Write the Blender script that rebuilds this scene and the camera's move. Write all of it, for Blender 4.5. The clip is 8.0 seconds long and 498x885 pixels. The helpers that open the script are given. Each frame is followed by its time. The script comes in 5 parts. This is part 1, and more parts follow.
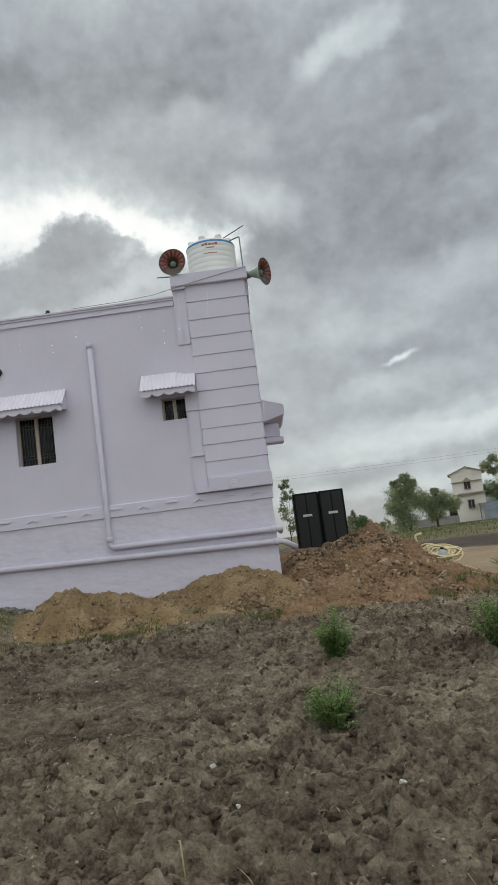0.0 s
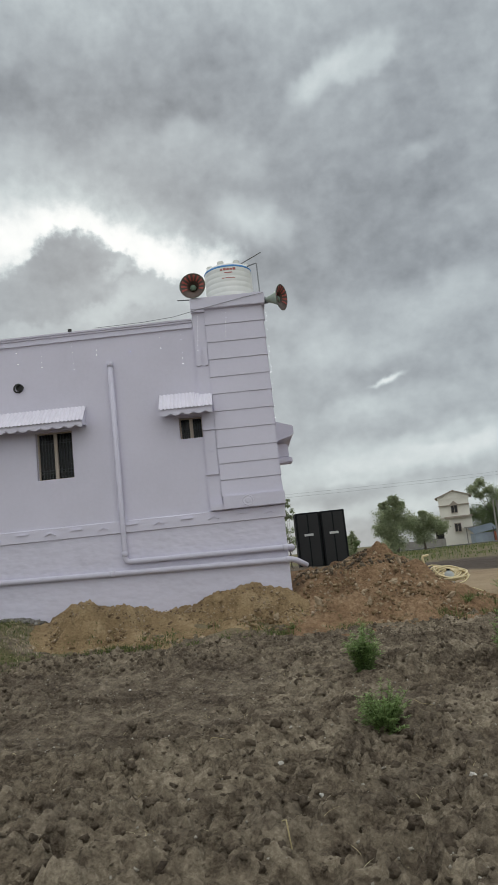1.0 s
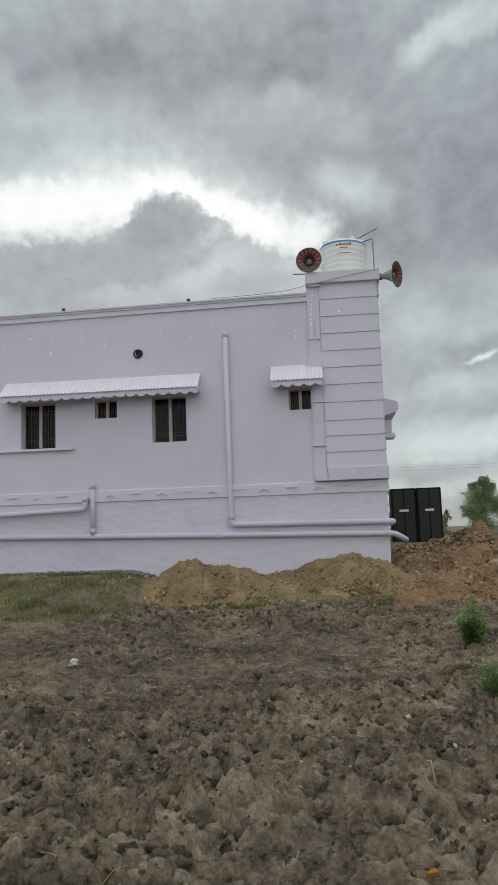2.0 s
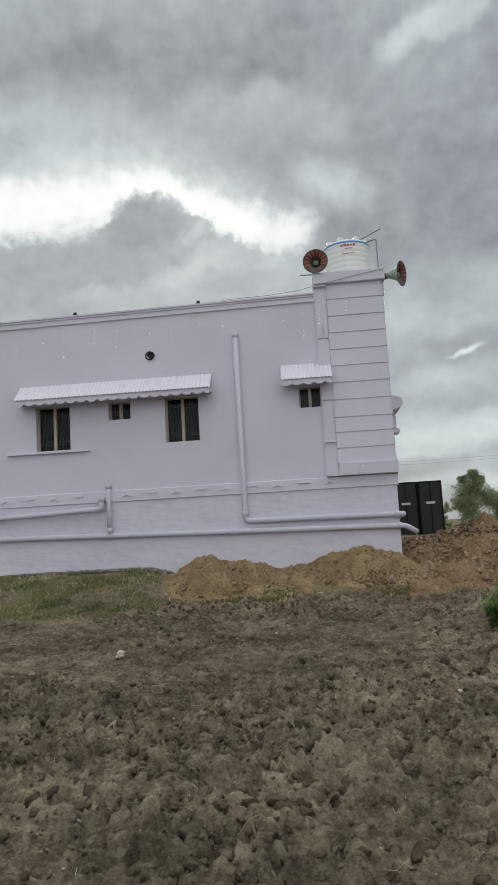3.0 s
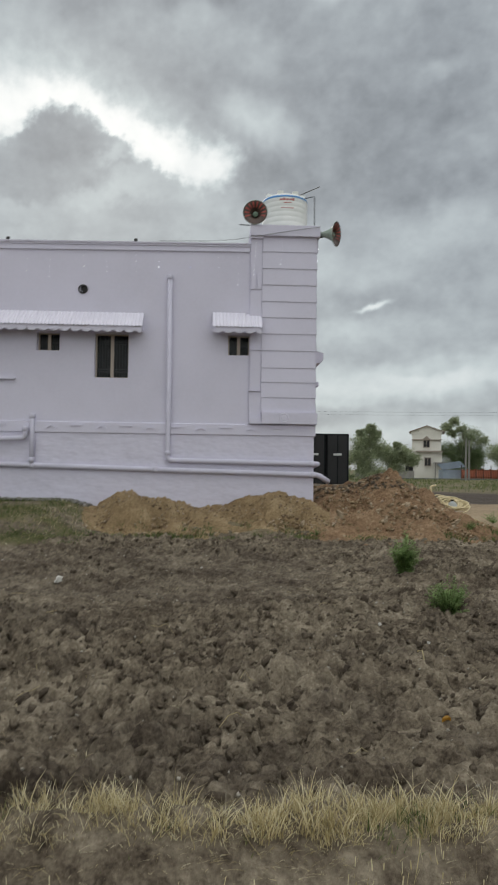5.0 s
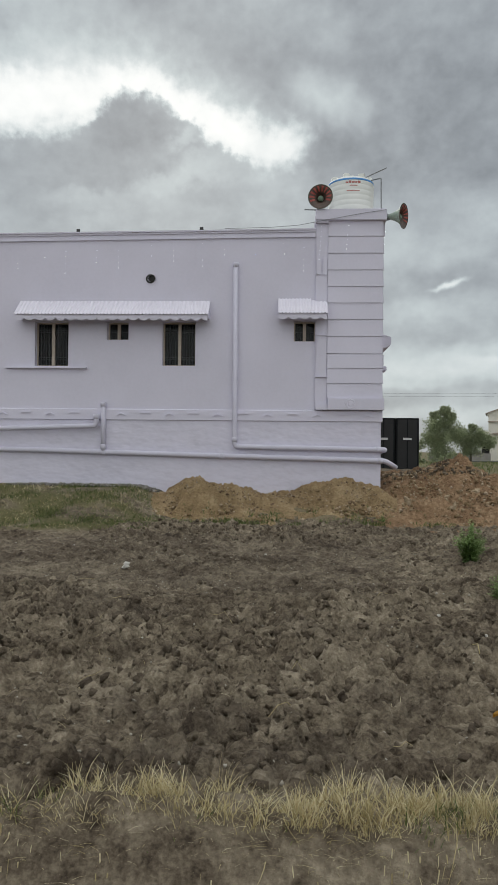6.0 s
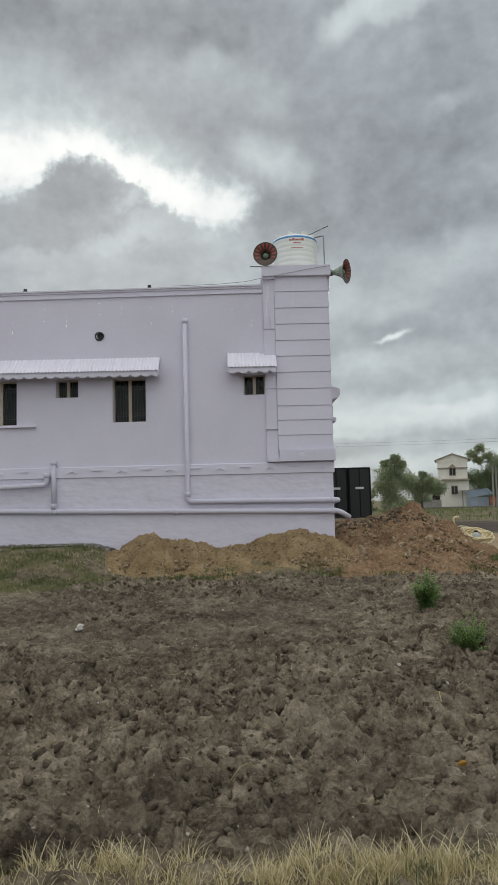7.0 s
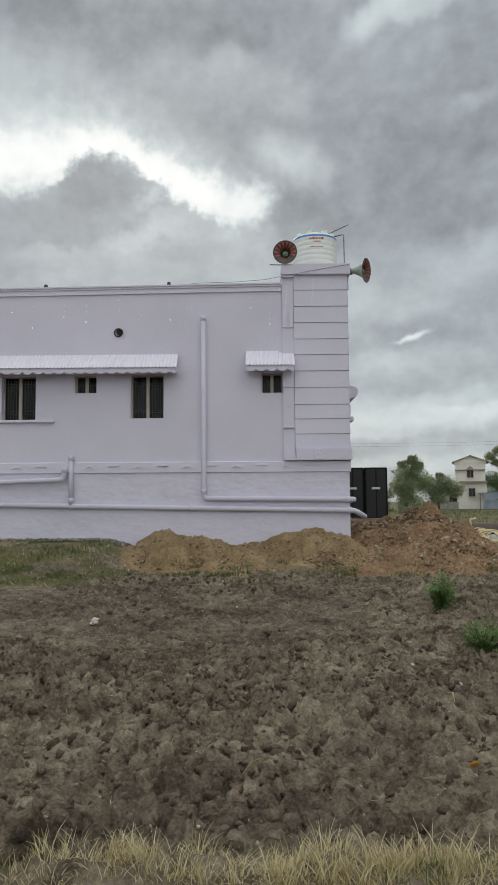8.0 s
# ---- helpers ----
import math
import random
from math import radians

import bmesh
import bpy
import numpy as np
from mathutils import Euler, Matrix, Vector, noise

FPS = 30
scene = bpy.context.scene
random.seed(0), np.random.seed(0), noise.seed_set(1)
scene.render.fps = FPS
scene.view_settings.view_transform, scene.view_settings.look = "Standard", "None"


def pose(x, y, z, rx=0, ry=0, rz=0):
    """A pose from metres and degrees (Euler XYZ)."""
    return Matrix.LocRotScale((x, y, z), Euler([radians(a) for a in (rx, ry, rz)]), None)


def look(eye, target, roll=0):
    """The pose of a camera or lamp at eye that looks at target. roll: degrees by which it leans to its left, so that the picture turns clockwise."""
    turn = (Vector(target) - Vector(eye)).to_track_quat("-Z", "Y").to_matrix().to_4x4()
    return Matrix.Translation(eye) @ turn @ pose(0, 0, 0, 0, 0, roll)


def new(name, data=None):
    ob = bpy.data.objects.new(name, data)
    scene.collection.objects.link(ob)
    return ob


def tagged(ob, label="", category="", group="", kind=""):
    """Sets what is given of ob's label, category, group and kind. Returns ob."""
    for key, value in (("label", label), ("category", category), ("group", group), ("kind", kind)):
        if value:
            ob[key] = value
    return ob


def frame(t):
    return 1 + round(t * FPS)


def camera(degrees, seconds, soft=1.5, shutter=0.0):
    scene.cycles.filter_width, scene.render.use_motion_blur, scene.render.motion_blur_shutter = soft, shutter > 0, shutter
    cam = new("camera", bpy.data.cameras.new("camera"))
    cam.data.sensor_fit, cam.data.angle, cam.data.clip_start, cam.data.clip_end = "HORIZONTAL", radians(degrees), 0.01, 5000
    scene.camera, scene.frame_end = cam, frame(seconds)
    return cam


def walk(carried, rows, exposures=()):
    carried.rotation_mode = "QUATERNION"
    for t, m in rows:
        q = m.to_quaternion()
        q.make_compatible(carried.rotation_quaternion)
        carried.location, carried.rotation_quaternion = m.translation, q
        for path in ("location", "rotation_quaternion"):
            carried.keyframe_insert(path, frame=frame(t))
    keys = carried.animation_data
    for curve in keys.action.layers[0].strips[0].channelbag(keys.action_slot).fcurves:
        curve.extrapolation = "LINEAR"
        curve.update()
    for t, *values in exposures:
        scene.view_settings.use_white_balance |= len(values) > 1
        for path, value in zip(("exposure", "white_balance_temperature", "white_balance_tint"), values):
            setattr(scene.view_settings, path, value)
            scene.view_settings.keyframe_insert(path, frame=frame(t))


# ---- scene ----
cam = camera(36.8, 8.0, shutter=0.15)
PATH = [
    (0, (-0.215, -14.223, 1.264), (-0.227, -12.24, 1.525), -7.3),
    (0.5, (-0.518, -14.35, 1.284), (-0.462, -12.372, 1.569), -8.7),
    (1, (-0.757, -14.657, 1.298), (-0.727, -12.681, 1.603), -6.0),
    (1.5, (-0.977, -14.921, 1.299), (-1.101, -12.941, 1.552), -2.4),
    (1.7, (-1.047, -14.997, 1.305), (-1.235, -13.02, 1.543), -1.5),
    (2.8, (-1.582, -15.454, 1.287), (-1.776, -13.478, 1.53), -2.8),
    (3, (-1.675, -15.538, 1.28), (-1.842, -13.558, 1.513), -3.3),
    (3.5, (-1.951, -15.821, 1.294), (-1.997, -13.839, 1.553), -4.1),
    (4, (-2.108, -16.005, 1.307), (-2.003, -14.028, 1.591), -4.2),
    (4.5, (-2.182, -16.039, 1.298), (-1.943, -14.067, 1.538), -3.3),
    (5, (-2.145, -16.104, 1.335), (-2.053, -14.108, 1.403), 0.8),
    (5.2, (-2.151, -16.196, 1.353), (-2.164, -14.196, 1.335), 2.4),
    (6.3, (-1.99, -16.166, 1.42), (-2.095, -14.169, 1.48), 0.5),
    (6.5, (-1.991, -16.152, 1.422), (-2.062, -14.155, 1.517), -0.1),
    (7, (-2.02, -16.175, 1.407), (-1.993, -14.182, 1.569), -1.4),
    (7.5, (-2.031, -16.187, 1.402), (-2.007, -14.195, 1.587), -1.2),
    (8, (-2.019, -16.181, 1.392), (-2.037, -14.188, 1.551), -0.4),
]
walk(cam, [(t, look(eye, target, roll)) for t, eye, target, roll in PATH], exposures=[(0.0, 0.0), (8.0, 0.0)])

# ---- sky and sun ----
SUN_AZ, SUN_EL = -9.0, 25.0


def build_sky():
    w = bpy.data.worlds.new("overcast_sky")
    scene.world = w
    w.use_nodes = True
    nt = w.node_tree
    nt.nodes.clear()

    def nd(kind, **kw):
        n = nt.nodes.new(kind)
        for k, v in kw.items():
            if k == "op":
                n.operation = v
        return n

    def val(sock, v):
        if isinstance(v, (int, float)):
            sock.default_value = v
        else:
            nt.links.new(v, sock)

    def m(op, a, b=0.0, c=0.0):
        n = nd("ShaderNodeMath", op=op)
        for i, v in enumerate((a, b, c)):
            val(n.inputs[i], v)
        return n.outputs[0]

    co = nd("ShaderNodeTexCoord")
    sep = nd("ShaderNodeSeparateXYZ")
    nt.links.new(co.outputs["Generated"], sep.inputs[0])
    X, Y, Z = sep.outputs
    az = m("MULTIPLY", m("ARCTAN2", X, Y), 57.2958)
    el = m("MULTIPLY", m("ARCSINE", Z), 57.2958)

    def cloud_noise(scale, detail, rough, stretch=1.0, shift=0.0):
        comb = nd("ShaderNodeCombineXYZ")
        val(comb.inputs[0], m("MULTIPLY", az, 0.06))
        val(comb.inputs[1], m("MULTIPLY", el, 0.06 * stretch))
        val(comb.inputs[2], shift)
        n = nd("ShaderNodeTexNoise")
        nt.links.new(comb.outputs[0], n.inputs["Vector"])
        n.inputs["Scale"].default_value = scale
        n.inputs["Detail"].default_value = detail
        n.inputs["Roughness"].default_value = rough
        return m("SUBTRACT", n.outputs["Fac"], 0.5)

    # soft drift for the veils, small curls for the heaped cloud
    drift = (m("ADD", m("MULTIPLY", cloud_noise(2.2, 2.0, 0.45, 1.0, 3.0), 3.0), m("MULTIPLY", cloud_noise(8.5, 2.0, 0.5, 1.0, 5.0), 1.9)),
             m("ADD", m("MULTIPLY", cloud_noise(2.4, 2.0, 0.45, 1.0, 9.0), 2.0), m("MULTIPLY", cloud_noise(8.5, 2.0, 0.5, 1.0, 12.0), 1.6)))
    curls = (m("ADD", m("MULTIPLY", cloud_noise(7.0, 5.0, 0.6, 1.0, 21.0), 2.0), m("MULTIPLY", cloud_noise(19.0, 3.0, 0.5, 1.0, 23.0), 1.5)),
             m("ADD", m("MULTIPLY", cloud_noise(7.0, 5.0, 0.6, 1.0, 25.0), 1.7), m("MULTIPLY", cloud_noise(19.0, 3.0, 0.5, 1.0, 27.0), 1.5)))
    drifted = (m("ADD", az, drift[0]), m("ADD", el, drift[1]))
    curled = (m("ADD", az, curls[0]), m("ADD", el, curls[1]))

    elw = m("ADD", el, m("MULTIPLY", cloud_noise(14.0, 3.0, 0.5, 1.0, 31.0), 0.7))

    def laid(below, a, e, ra, re, turn, target, cover=1.0, crisp=1.5, at=drifted):
        c, s = math.cos(radians(turn)), math.sin(radians(turn))
        da, de = m("SUBTRACT", at[0], a), m("SUBTRACT", at[1], e)
        u = m("DIVIDE", m("ADD", m("MULTIPLY", da, c), m("MULTIPLY", de, s)), ra)
        v = m("DIVIDE", m("SUBTRACT", m("MULTIPLY", de, c), m("MULTIPLY", da, s)), re)
        q = m("ADD", m("MULTIPLY", u, u), m("MULTIPLY", v, v))
        mask = m("MULTIPLY", m("EXPONENT", m("MULTIPLY", m("POWER", q, crisp), -1.0)), cover)
        return m("ADD", below, m("MULTIPLY", mask, m("SUBTRACT", target, below)))

    # broken cloud: layered veils, a pale gap, and a heaped cloud standing before it
    veils = (
        (-17.1, 33.5, 7.5, 2.29, 0, 0.32), (-18.7, 29.8, 6.4, 2.22, 0, 0.52), (-3.0, 33.9, 12.5, 3.35, 0, 0.35), (10.9, 33.9, 3.9, 1.16, 22, 0.74, 1, 1.6),
        (13.9, 34.5, 2.8, 0.83, 25, 0.66), (-2.2, 31.2, 2.4, 1.24, 0, 0.54, 0.9), (3.7, 29.5, 4.8, 1.49, 10, 0.5, 0.9), (-6.6, 27.7, 5.9, 2.4, 0, 0.39),
        (-14.5, 28.1, 6.6, 1.69, 0, 0.5), (0.3, 26.7, 3.2, 2.22, 0, 0.37), (14.1, 26.4, 9.6, 6.48, 10, 0.35), (16.8, 27.8, 2.0, 0.67, 20, 0.46, 0.8),
    )
    lower_veils = (
        (6.2, 21.7, 7.4, 3.29, 0, 0.31), (3.2, 25.1, 2.9, 1.45, -25, 0.6, 1, 1.4), (15.1, 20.3, 8.4, 2.54, -6, 0.33), (7.7, 30.9, 3.2, 2.06, 0, 0.42, 0.8),
        (-12.2, 17.6, 12.2, 2.41, 0, 0.46, 0.9), (-0.9, 18.7, 5.8, 2.44, 0, 0.48, 0.9), (17.1, 17.0, 5.3, 2.12, 14, 0.54, 0.95), (10.4, 14.5, 5.6, 1.28, -8, 0.53),
        (13.3, 12.4, 6.4, 1.28, 8, 0.41), (16.9, 10.2, 5.3, 1.27, 0, 0.5),
    )
    horizon_bands = (
        (10.3, 10.5, 4.6, 0.91, 6, 0.56), (11.5, 9.1, 6.5, 0.76, 0, 0.46, 0.9), (14.7, 6.6, 13.6, 1.6, 2, 0.7), (16.8, 7.6, 4.3, 0.49, 0, 0.58, 0.9),
        (16.7, 4.7, 5.7, 0.99, 8, 0.47, 1, 1.5), (11.8, 4.1, 3.0, 0.41, 4, 0.5, 0.9), (8.7, 5.0, 2.5, 0.31, 0, 0.66, 0.9), (13.0, 2.9, 12.7, 0.81, 0, 0.62, 0.9),
        (12.0, 12.2, 1.2, 0.22, 17, 0.86, 1, 1.3),
    )
    pale_gap = (
        (-17.7, 24.3, 9.3, 3.07, 4, 0.8, 1, 1.2), (-11.0, 24.3, 8.8, 3.16, -12, 0.8, 1, 1.2), (-17.3, 24.3, 6.4, 1.76, 6, 1.0, 1, 1.8), (-11.9, 25.5, 3.1, 1.42, -10, 1.0, 1, 1.8),
        (-7.7, 24.1, 4.0, 1.46, -28, 1.0, 1, 1.8), (-4.2, 22.9, 4.0, 1.59, -18, 1.0, 1, 1.8), (-0.7, 22.2, 2.2, 1.32, 20, 0.92, 1, 1.6), (-22.5, 23.7, 6.9, 1.93, 6, 1.0, 1, 1.8),
    )
    heap_tops = (
        (-14.4, 21.9, 2.4, 1.93, 0, 0.46), (-6.6, 20.7, 2.6, 1.9, 0, 0.5), (-4.4, 20.2, 2.2, 1.63, 0, 0.54), (-8.5, 22.5, 2.1, 1.67, 0, 0.47),
        (-10.8, 23.6, 2.4, 1.82, 0, 0.42), (-12.6, 23.5, 2.3, 2.09, 0, 0.38), (-16.9, 20.5, 2.9, 2.03, 0, 0.46), (-19.7, 20.2, 2.9, 2.0, 0, 0.46),
        (-22.8, 19.7, 3.2, 2.06, 0, 0.44),
    )
    heap_body = (
        (-12.3, 21.0, 5.6, 2.34, 0, 0.38), (-17.7, 19.6, 5.8, 2.31, 0, 0.4), (-8.3, 22.5, 1.4, 0.56, 30, 0.6), (-7.1, 20.6, 2.1, 1.24, 20, 0.6),
        (-9.5, 19.3, 2.6, 0.86, 15, 0.62), (-12.3, 22.7, 2.6, 1.56, 0, 0.34), (-14.8, 18.1, 4.0, 0.76, 0, 0.52), (-5.3, 18.9, 3.2, 0.97, 0, 0.44),
    )
    v = 0.45
    for c in veils + lower_veils:
        v = laid(v, *c)
    for c in horizon_bands:
        v = laid(v, *c, at=(az, elw)) if c[3] < 0.4 else laid(v, *c)
    v = m("ADD", v, m("MULTIPLY", cloud_noise(4.6, 3.0, 0.5, 1.25, 1.0), 0.26))
    for c in pale_gap:
        v = laid(v, *c, at=curled)
    for a, e, ra, re, turn, target in heap_tops:
        v = laid(v, a, e, 0.86 * ra, 0.86 * re, turn, target, 1.0, 4.5, curled)
    for a, e, ra, re, turn, target in heap_body:
        v = laid(v, a, e, ra, re, turn, target, 0.85, 1.6, curled)
    v = m("ADD", v, m("MULTIPLY", cloud_noise(11.0, 3.0, 0.5, 1.2, 7.0), 0.15))
    v = m("ADD", v, m("MULTIPLY", cloud_noise(30.0, 3.0, 0.55, 1.3, 17.0), 0.04))
    v = m("MINIMUM", m("MAXIMUM", v, 0.22), 1.02)
    # overcast dome: brighter towards the zenith and away from the dark front
    up = m("MULTIPLY", m("MAXIMUM", m("SUBTRACT", Z, 0.6), 0.0), ZENITH_GAIN)
    back = m("MULTIPLY", m("MAXIMUM", m("SUBTRACT", m("MULTIPLY", Y, -1.0), -0.4), 0.0), BACK_GAIN)
    v = m("MULTIPLY", v, m("ADD", 1.0, m("ADD", up, back)))
    ramp = nd("ShaderNodeValToRGB")
    els = ramp.color_ramp.elements
    els[0].position, els[0].color = 0.0, (0.87, 0.965, 1.065, 1)
    els[1].position, els[1].color = 1.0, (0.98, 1.0, 0.985, 1)
    mid = els.new(0.35)
    mid.color = (0.885, 0.97, 1.045, 1)
    upper = els.new(0.62)
    upper.color = (0.895, 0.995, 1.02, 1)
    nt.links.new(v, ramp.inputs[0])
    cloud_bg = nd("ShaderNodeBackground")
    mixc = nd("ShaderNodeVectorMath", op="SCALE")
    nt.links.new(ramp.outputs[0], mixc.inputs[0])
    nt.links.new(v, mixc.inputs["Scale"])
    nt.links.new(mixc.outputs[0], cloud_bg.inputs[0])
    cloud_bg.inputs[1].default_value = 1.0
    sky = nd("ShaderNodeTexSky")
    sky.sky_type = "NISHITA"
    sky.sun_disc = False
    sky.sun_elevation, sky.sun_rotation = radians(SUN_EL), radians(SUN_AZ)
    sky_bg = nd("ShaderNodeBackground")
    nt.links.new(sky.outputs[0], sky_bg.inputs[0])
    sky_bg.inputs[1].default_value = 0.06
    mix = nd("ShaderNodeMixShader")
    mix.inputs[0].default_value = 0.06
    out = nd("ShaderNodeOutputWorld")
    nt.links.new(cloud_bg.outputs[0], mix.inputs[1])
    nt.links.new(sky_bg.outputs[0], mix.inputs[2])
    nt.links.new(mix.outputs[0], out.inputs[0])


ZENITH_GAIN, BACK_GAIN = 4.9, 0.88
build_sky()
sun_data = bpy.data.lights.new("sun", "SUN")
sun_data.energy, sun_data.angle, sun_data.color = 0.5, radians(20), (1.0, 0.95, 0.88)
sun = new("sun", sun_data)
_a, _e = radians(SUN_AZ), radians(SUN_EL)
sun.matrix_world = look((100 * math.sin(_a) * math.cos(_e), 100 * math.cos(_a) * math.cos(_e), 100 * math.sin(_e)), (0, 0, 0))


# ---- materials ----
def surface(name, stops, scale=2.0, fine=30.0, rough=0.8, metal=0.0, bump=0.3, bump_scale=None, bump_depth=0.01, island=0.0, obj_rand=0.0, spec=0.5, attr=None, stretch=(1, 1, 1), fine_amt=0.35, bump_detail=6.0, thin=0.0):
    """A mottled surface: two scales of noise through a colour ramp, and fine relief. stops: colours from low to high."""
    mt = bpy.data.materials.new(name)
    mt.use_nodes = True
    nt = mt.node_tree
    b = nt.nodes["Principled BSDF"]
    co = nt.nodes.new("ShaderNodeTexCoord")
    mp = nt.nodes.new("ShaderNodeMapping")
    mp.inputs["Scale"].default_value = stretch
    nt.links.new(co.outputs["Object"], mp.inputs[0])

    def tex(s, d=6.0, r=0.6):
        n = nt.nodes.new("ShaderNodeTexNoise")
        n.inputs["Scale"].default_value, n.inputs["Detail"].default_value, n.inputs["Roughness"].default_value = s, d, r
        nt.links.new(mp.outputs[0], n.inputs["Vector"])
        return n.outputs["Fac"]

    def m(op, a, c):
        n = nt.nodes.new("ShaderNodeMath")
        n.operation = op
        for i, v in enumerate((a, c)):
            if isinstance(v, (int, float)):
                n.inputs[i].default_value = v
            else:
                nt.links.new(v, n.inputs[i])
        return n.outputs[0]

    f = m("ADD", m("MULTIPLY", tex(scale), 1.0 - fine_amt), m("MULTIPLY", tex(fine), fine_amt))
    if island:
        g = nt.nodes.new("ShaderNodeNewGeometry")
        f = m("ADD", f, m("MULTIPLY", m("SUBTRACT", g.outputs["Random Per Island"], 0.5), island))
    if obj_rand:
        o = nt.nodes.new("ShaderNodeObjectInfo")
        f = m("ADD", f, m("MULTIPLY", m("SUBTRACT", o.outputs["Random"], 0.5), obj_rand))
    ramp = nt.nodes.new("ShaderNodeValToRGB")
    els = ramp.color_ramp.elements
    while len(els) < len(stops):
        els.new(0.5)
    for i, c in enumerate(stops):
        els[i].position = 0.3 + 0.4 * i / max(1, len(stops) - 1)
        els[i].color = (*c, 1)
    nt.links.new(f, ramp.inputs[0])
    nt.links.new(ramp.outputs[0], b.inputs["Base Color"])
    b.inputs["Roughness"].default_value, b.inputs["Metallic"].default_value = rough, metal
    b.inputs["Specular IOR Level"].default_value = spec
    if bump:
        bn = nt.nodes.new("ShaderNodeBump")
        bn.inputs["Strength"].default_value, bn.inputs["Distance"].default_value = bump, bump_depth
        nt.links.new(tex(bump_scale or fine, bump_detail), bn.inputs["Height"])
        nt.links.new(bn.outputs[0], b.inputs["Normal"])
    if thin:
        tr = nt.nodes.new("ShaderNodeBsdfTranslucent")
        nt.links.new(ramp.outputs[0], tr.inputs[0])
        mx = nt.nodes.new("ShaderNodeMixShader")
        mx.inputs[0].default_value = thin
        nt.links.new(b.outputs[0], mx.inputs[1])
        nt.links.new(tr.outputs[0], mx.inputs[2])
        nt.links.new(mx.outputs[0], nt.nodes["Material Output"].inputs[0])
    return mt


def tone(c, k):
    return tuple(min(1.0, x * k) for x in c)


LILAC = (0.640, 0.622, 0.735)
M_PAINT = surface("lilac_wall_paint", [tone(LILAC, 0.93), LILAC, tone(LILAC, 1.05)], 0.7, 14, 0.75, bump=0.25, bump_scale=5, bump_depth=0.01, fine_amt=0.3)
M_PLINTH = surface("lilac_rough_plaster", [tone(LILAC, 0.88), tone(LILAC, 1.0), tone(LILAC, 1.06)], 1.3, 7, 0.8, bump=0.55, bump_scale=2.6, bump_depth=0.06, stretch=(0.75, 1, 1.5), fine_amt=0.4, bump_detail=2.5)
M_TRIM = surface("lilac_trim_paint", [tone(LILAC, 0.97), tone(LILAC, 1.06)], 1.2, 20, 0.7, bump=0.15, bump_scale=12)
M_PIPE = surface("painted_plastic_pipe", [tone(LILAC, 0.85), tone(LILAC, 0.95)], 1.5, 9, 0.7, bump=0.08, spec=0.2)
M_AWN = surface("lilac_corrugated_sheet", [(0.68, 0.655, 0.755), (0.76, 0.735, 0.83)], 2, 18, 0.55, bump=0.1)
M_FRAME = surface("cream_window_frame", [(0.36, 0.30, 0.25), (0.52, 0.45, 0.385)], 4, 40, 0.6, bump=0.2)
M_BAR = surface("dark_grille_steel", [(0.03, 0.035, 0.04), (0.07, 0.075, 0.08)], 8, 60, 0.5, metal=0.6)
# near-black colour that stands in for the shade of an unlit interior
M_DARK = surface("painted_room_dark", [(0.02, 0.02, 0.022), (0.04, 0.04, 0.042)], 2, 9, 0.9, bump=0)
M_ROOM = surface("room_plaster", [(0.20, 0.19, 0.2), (0.3, 0.28, 0.3)], 2, 9, 0.9, bump=0)
M_HOLE = surface("black_pipe_sleeve", [(0.012, 0.012, 0.012), (0.03, 0.03, 0.03)], 8, 30, 0.6)
M_TANK = surface("white_tank_plastic", [(0.70, 0.72, 0.70), (0.80, 0.81, 0.78)], 2, 12, 0.4, bump=0.05)
M_BLUE = surface("blue_tank_band", [(0.04, 0.20, 0.50), (0.08, 0.28, 0.60)], 5, 40, 0.45, bump=0)
M_RED = surface("red_print", [(0.36, 0.10, 0.09), (0.45, 0.15, 0.13)], 8, 30, 0.6, bump=0)
M_HORN = surface("pale_green_horn_enamel", [(0.22, 0.29, 0.24), (0.42, 0.48, 0.42)], 6, 40, 0.5, bump=0.1)
M_HORNIN = surface("brown_horn_enamel", [(0.045, 0.03, 0.025), (0.11, 0.07, 0.055)], 7, 40, 0.5, bump=0.1)
M_HORNRED = surface("faded_red_horn_stripe", [(0.26, 0.045, 0.035), (0.42, 0.10, 0.08)], 9, 40, 0.6, bump=0)
M_HORNGRN = surface("green_horn_throat", [(0.10, 0.16, 0.115), (0.17, 0.24, 0.18)], 9, 40, 0.55, bump=0)
M_STEEL = surface("grey_steel", [(0.16, 0.17, 0.18), (0.30, 0.31, 0.32)], 8, 60, 0.45, metal=0.7, bump=0.1)
M_WIRE = surface("dark_cable", [(0.02, 0.02, 0.022), (0.05, 0.05, 0.05)], 8, 60, 0.6, bump=0)
M_BLACK = surface("black_cabinet_paint", [(0.005, 0.006, 0.007), (0.012, 0.014, 0.016)], 3, 60, 0.8, bump=0.3, bump_scale=120, bump_depth=0.003, spec=0.2)
M_GRILL = surface("black_speaker_grille", [(0.004, 0.005, 0.006), (0.012, 0.013, 0.014)], 3, 80, 0.6, bump=0.5, bump_scale=150, bump_depth=0.004)
M_BLOCK = surface("dark_broken_concrete", [(0.05, 0.05, 0.05), (0.11, 0.105, 0.10), (0.22, 0.21, 0.195)], 3, 14, 0.9, bump=0.6)
M_BADGE = surface("silver_badge", [(0.45, 0.46, 0.46), (0.6, 0.6, 0.6)], 8, 60, 0.4, metal=0.4, bump=0)
M_HOSE = surface("cream_hose", [(0.55, 0.45, 0.25), (0.70, 0.60, 0.38)], 6, 40, 0.5, bump=0.1)
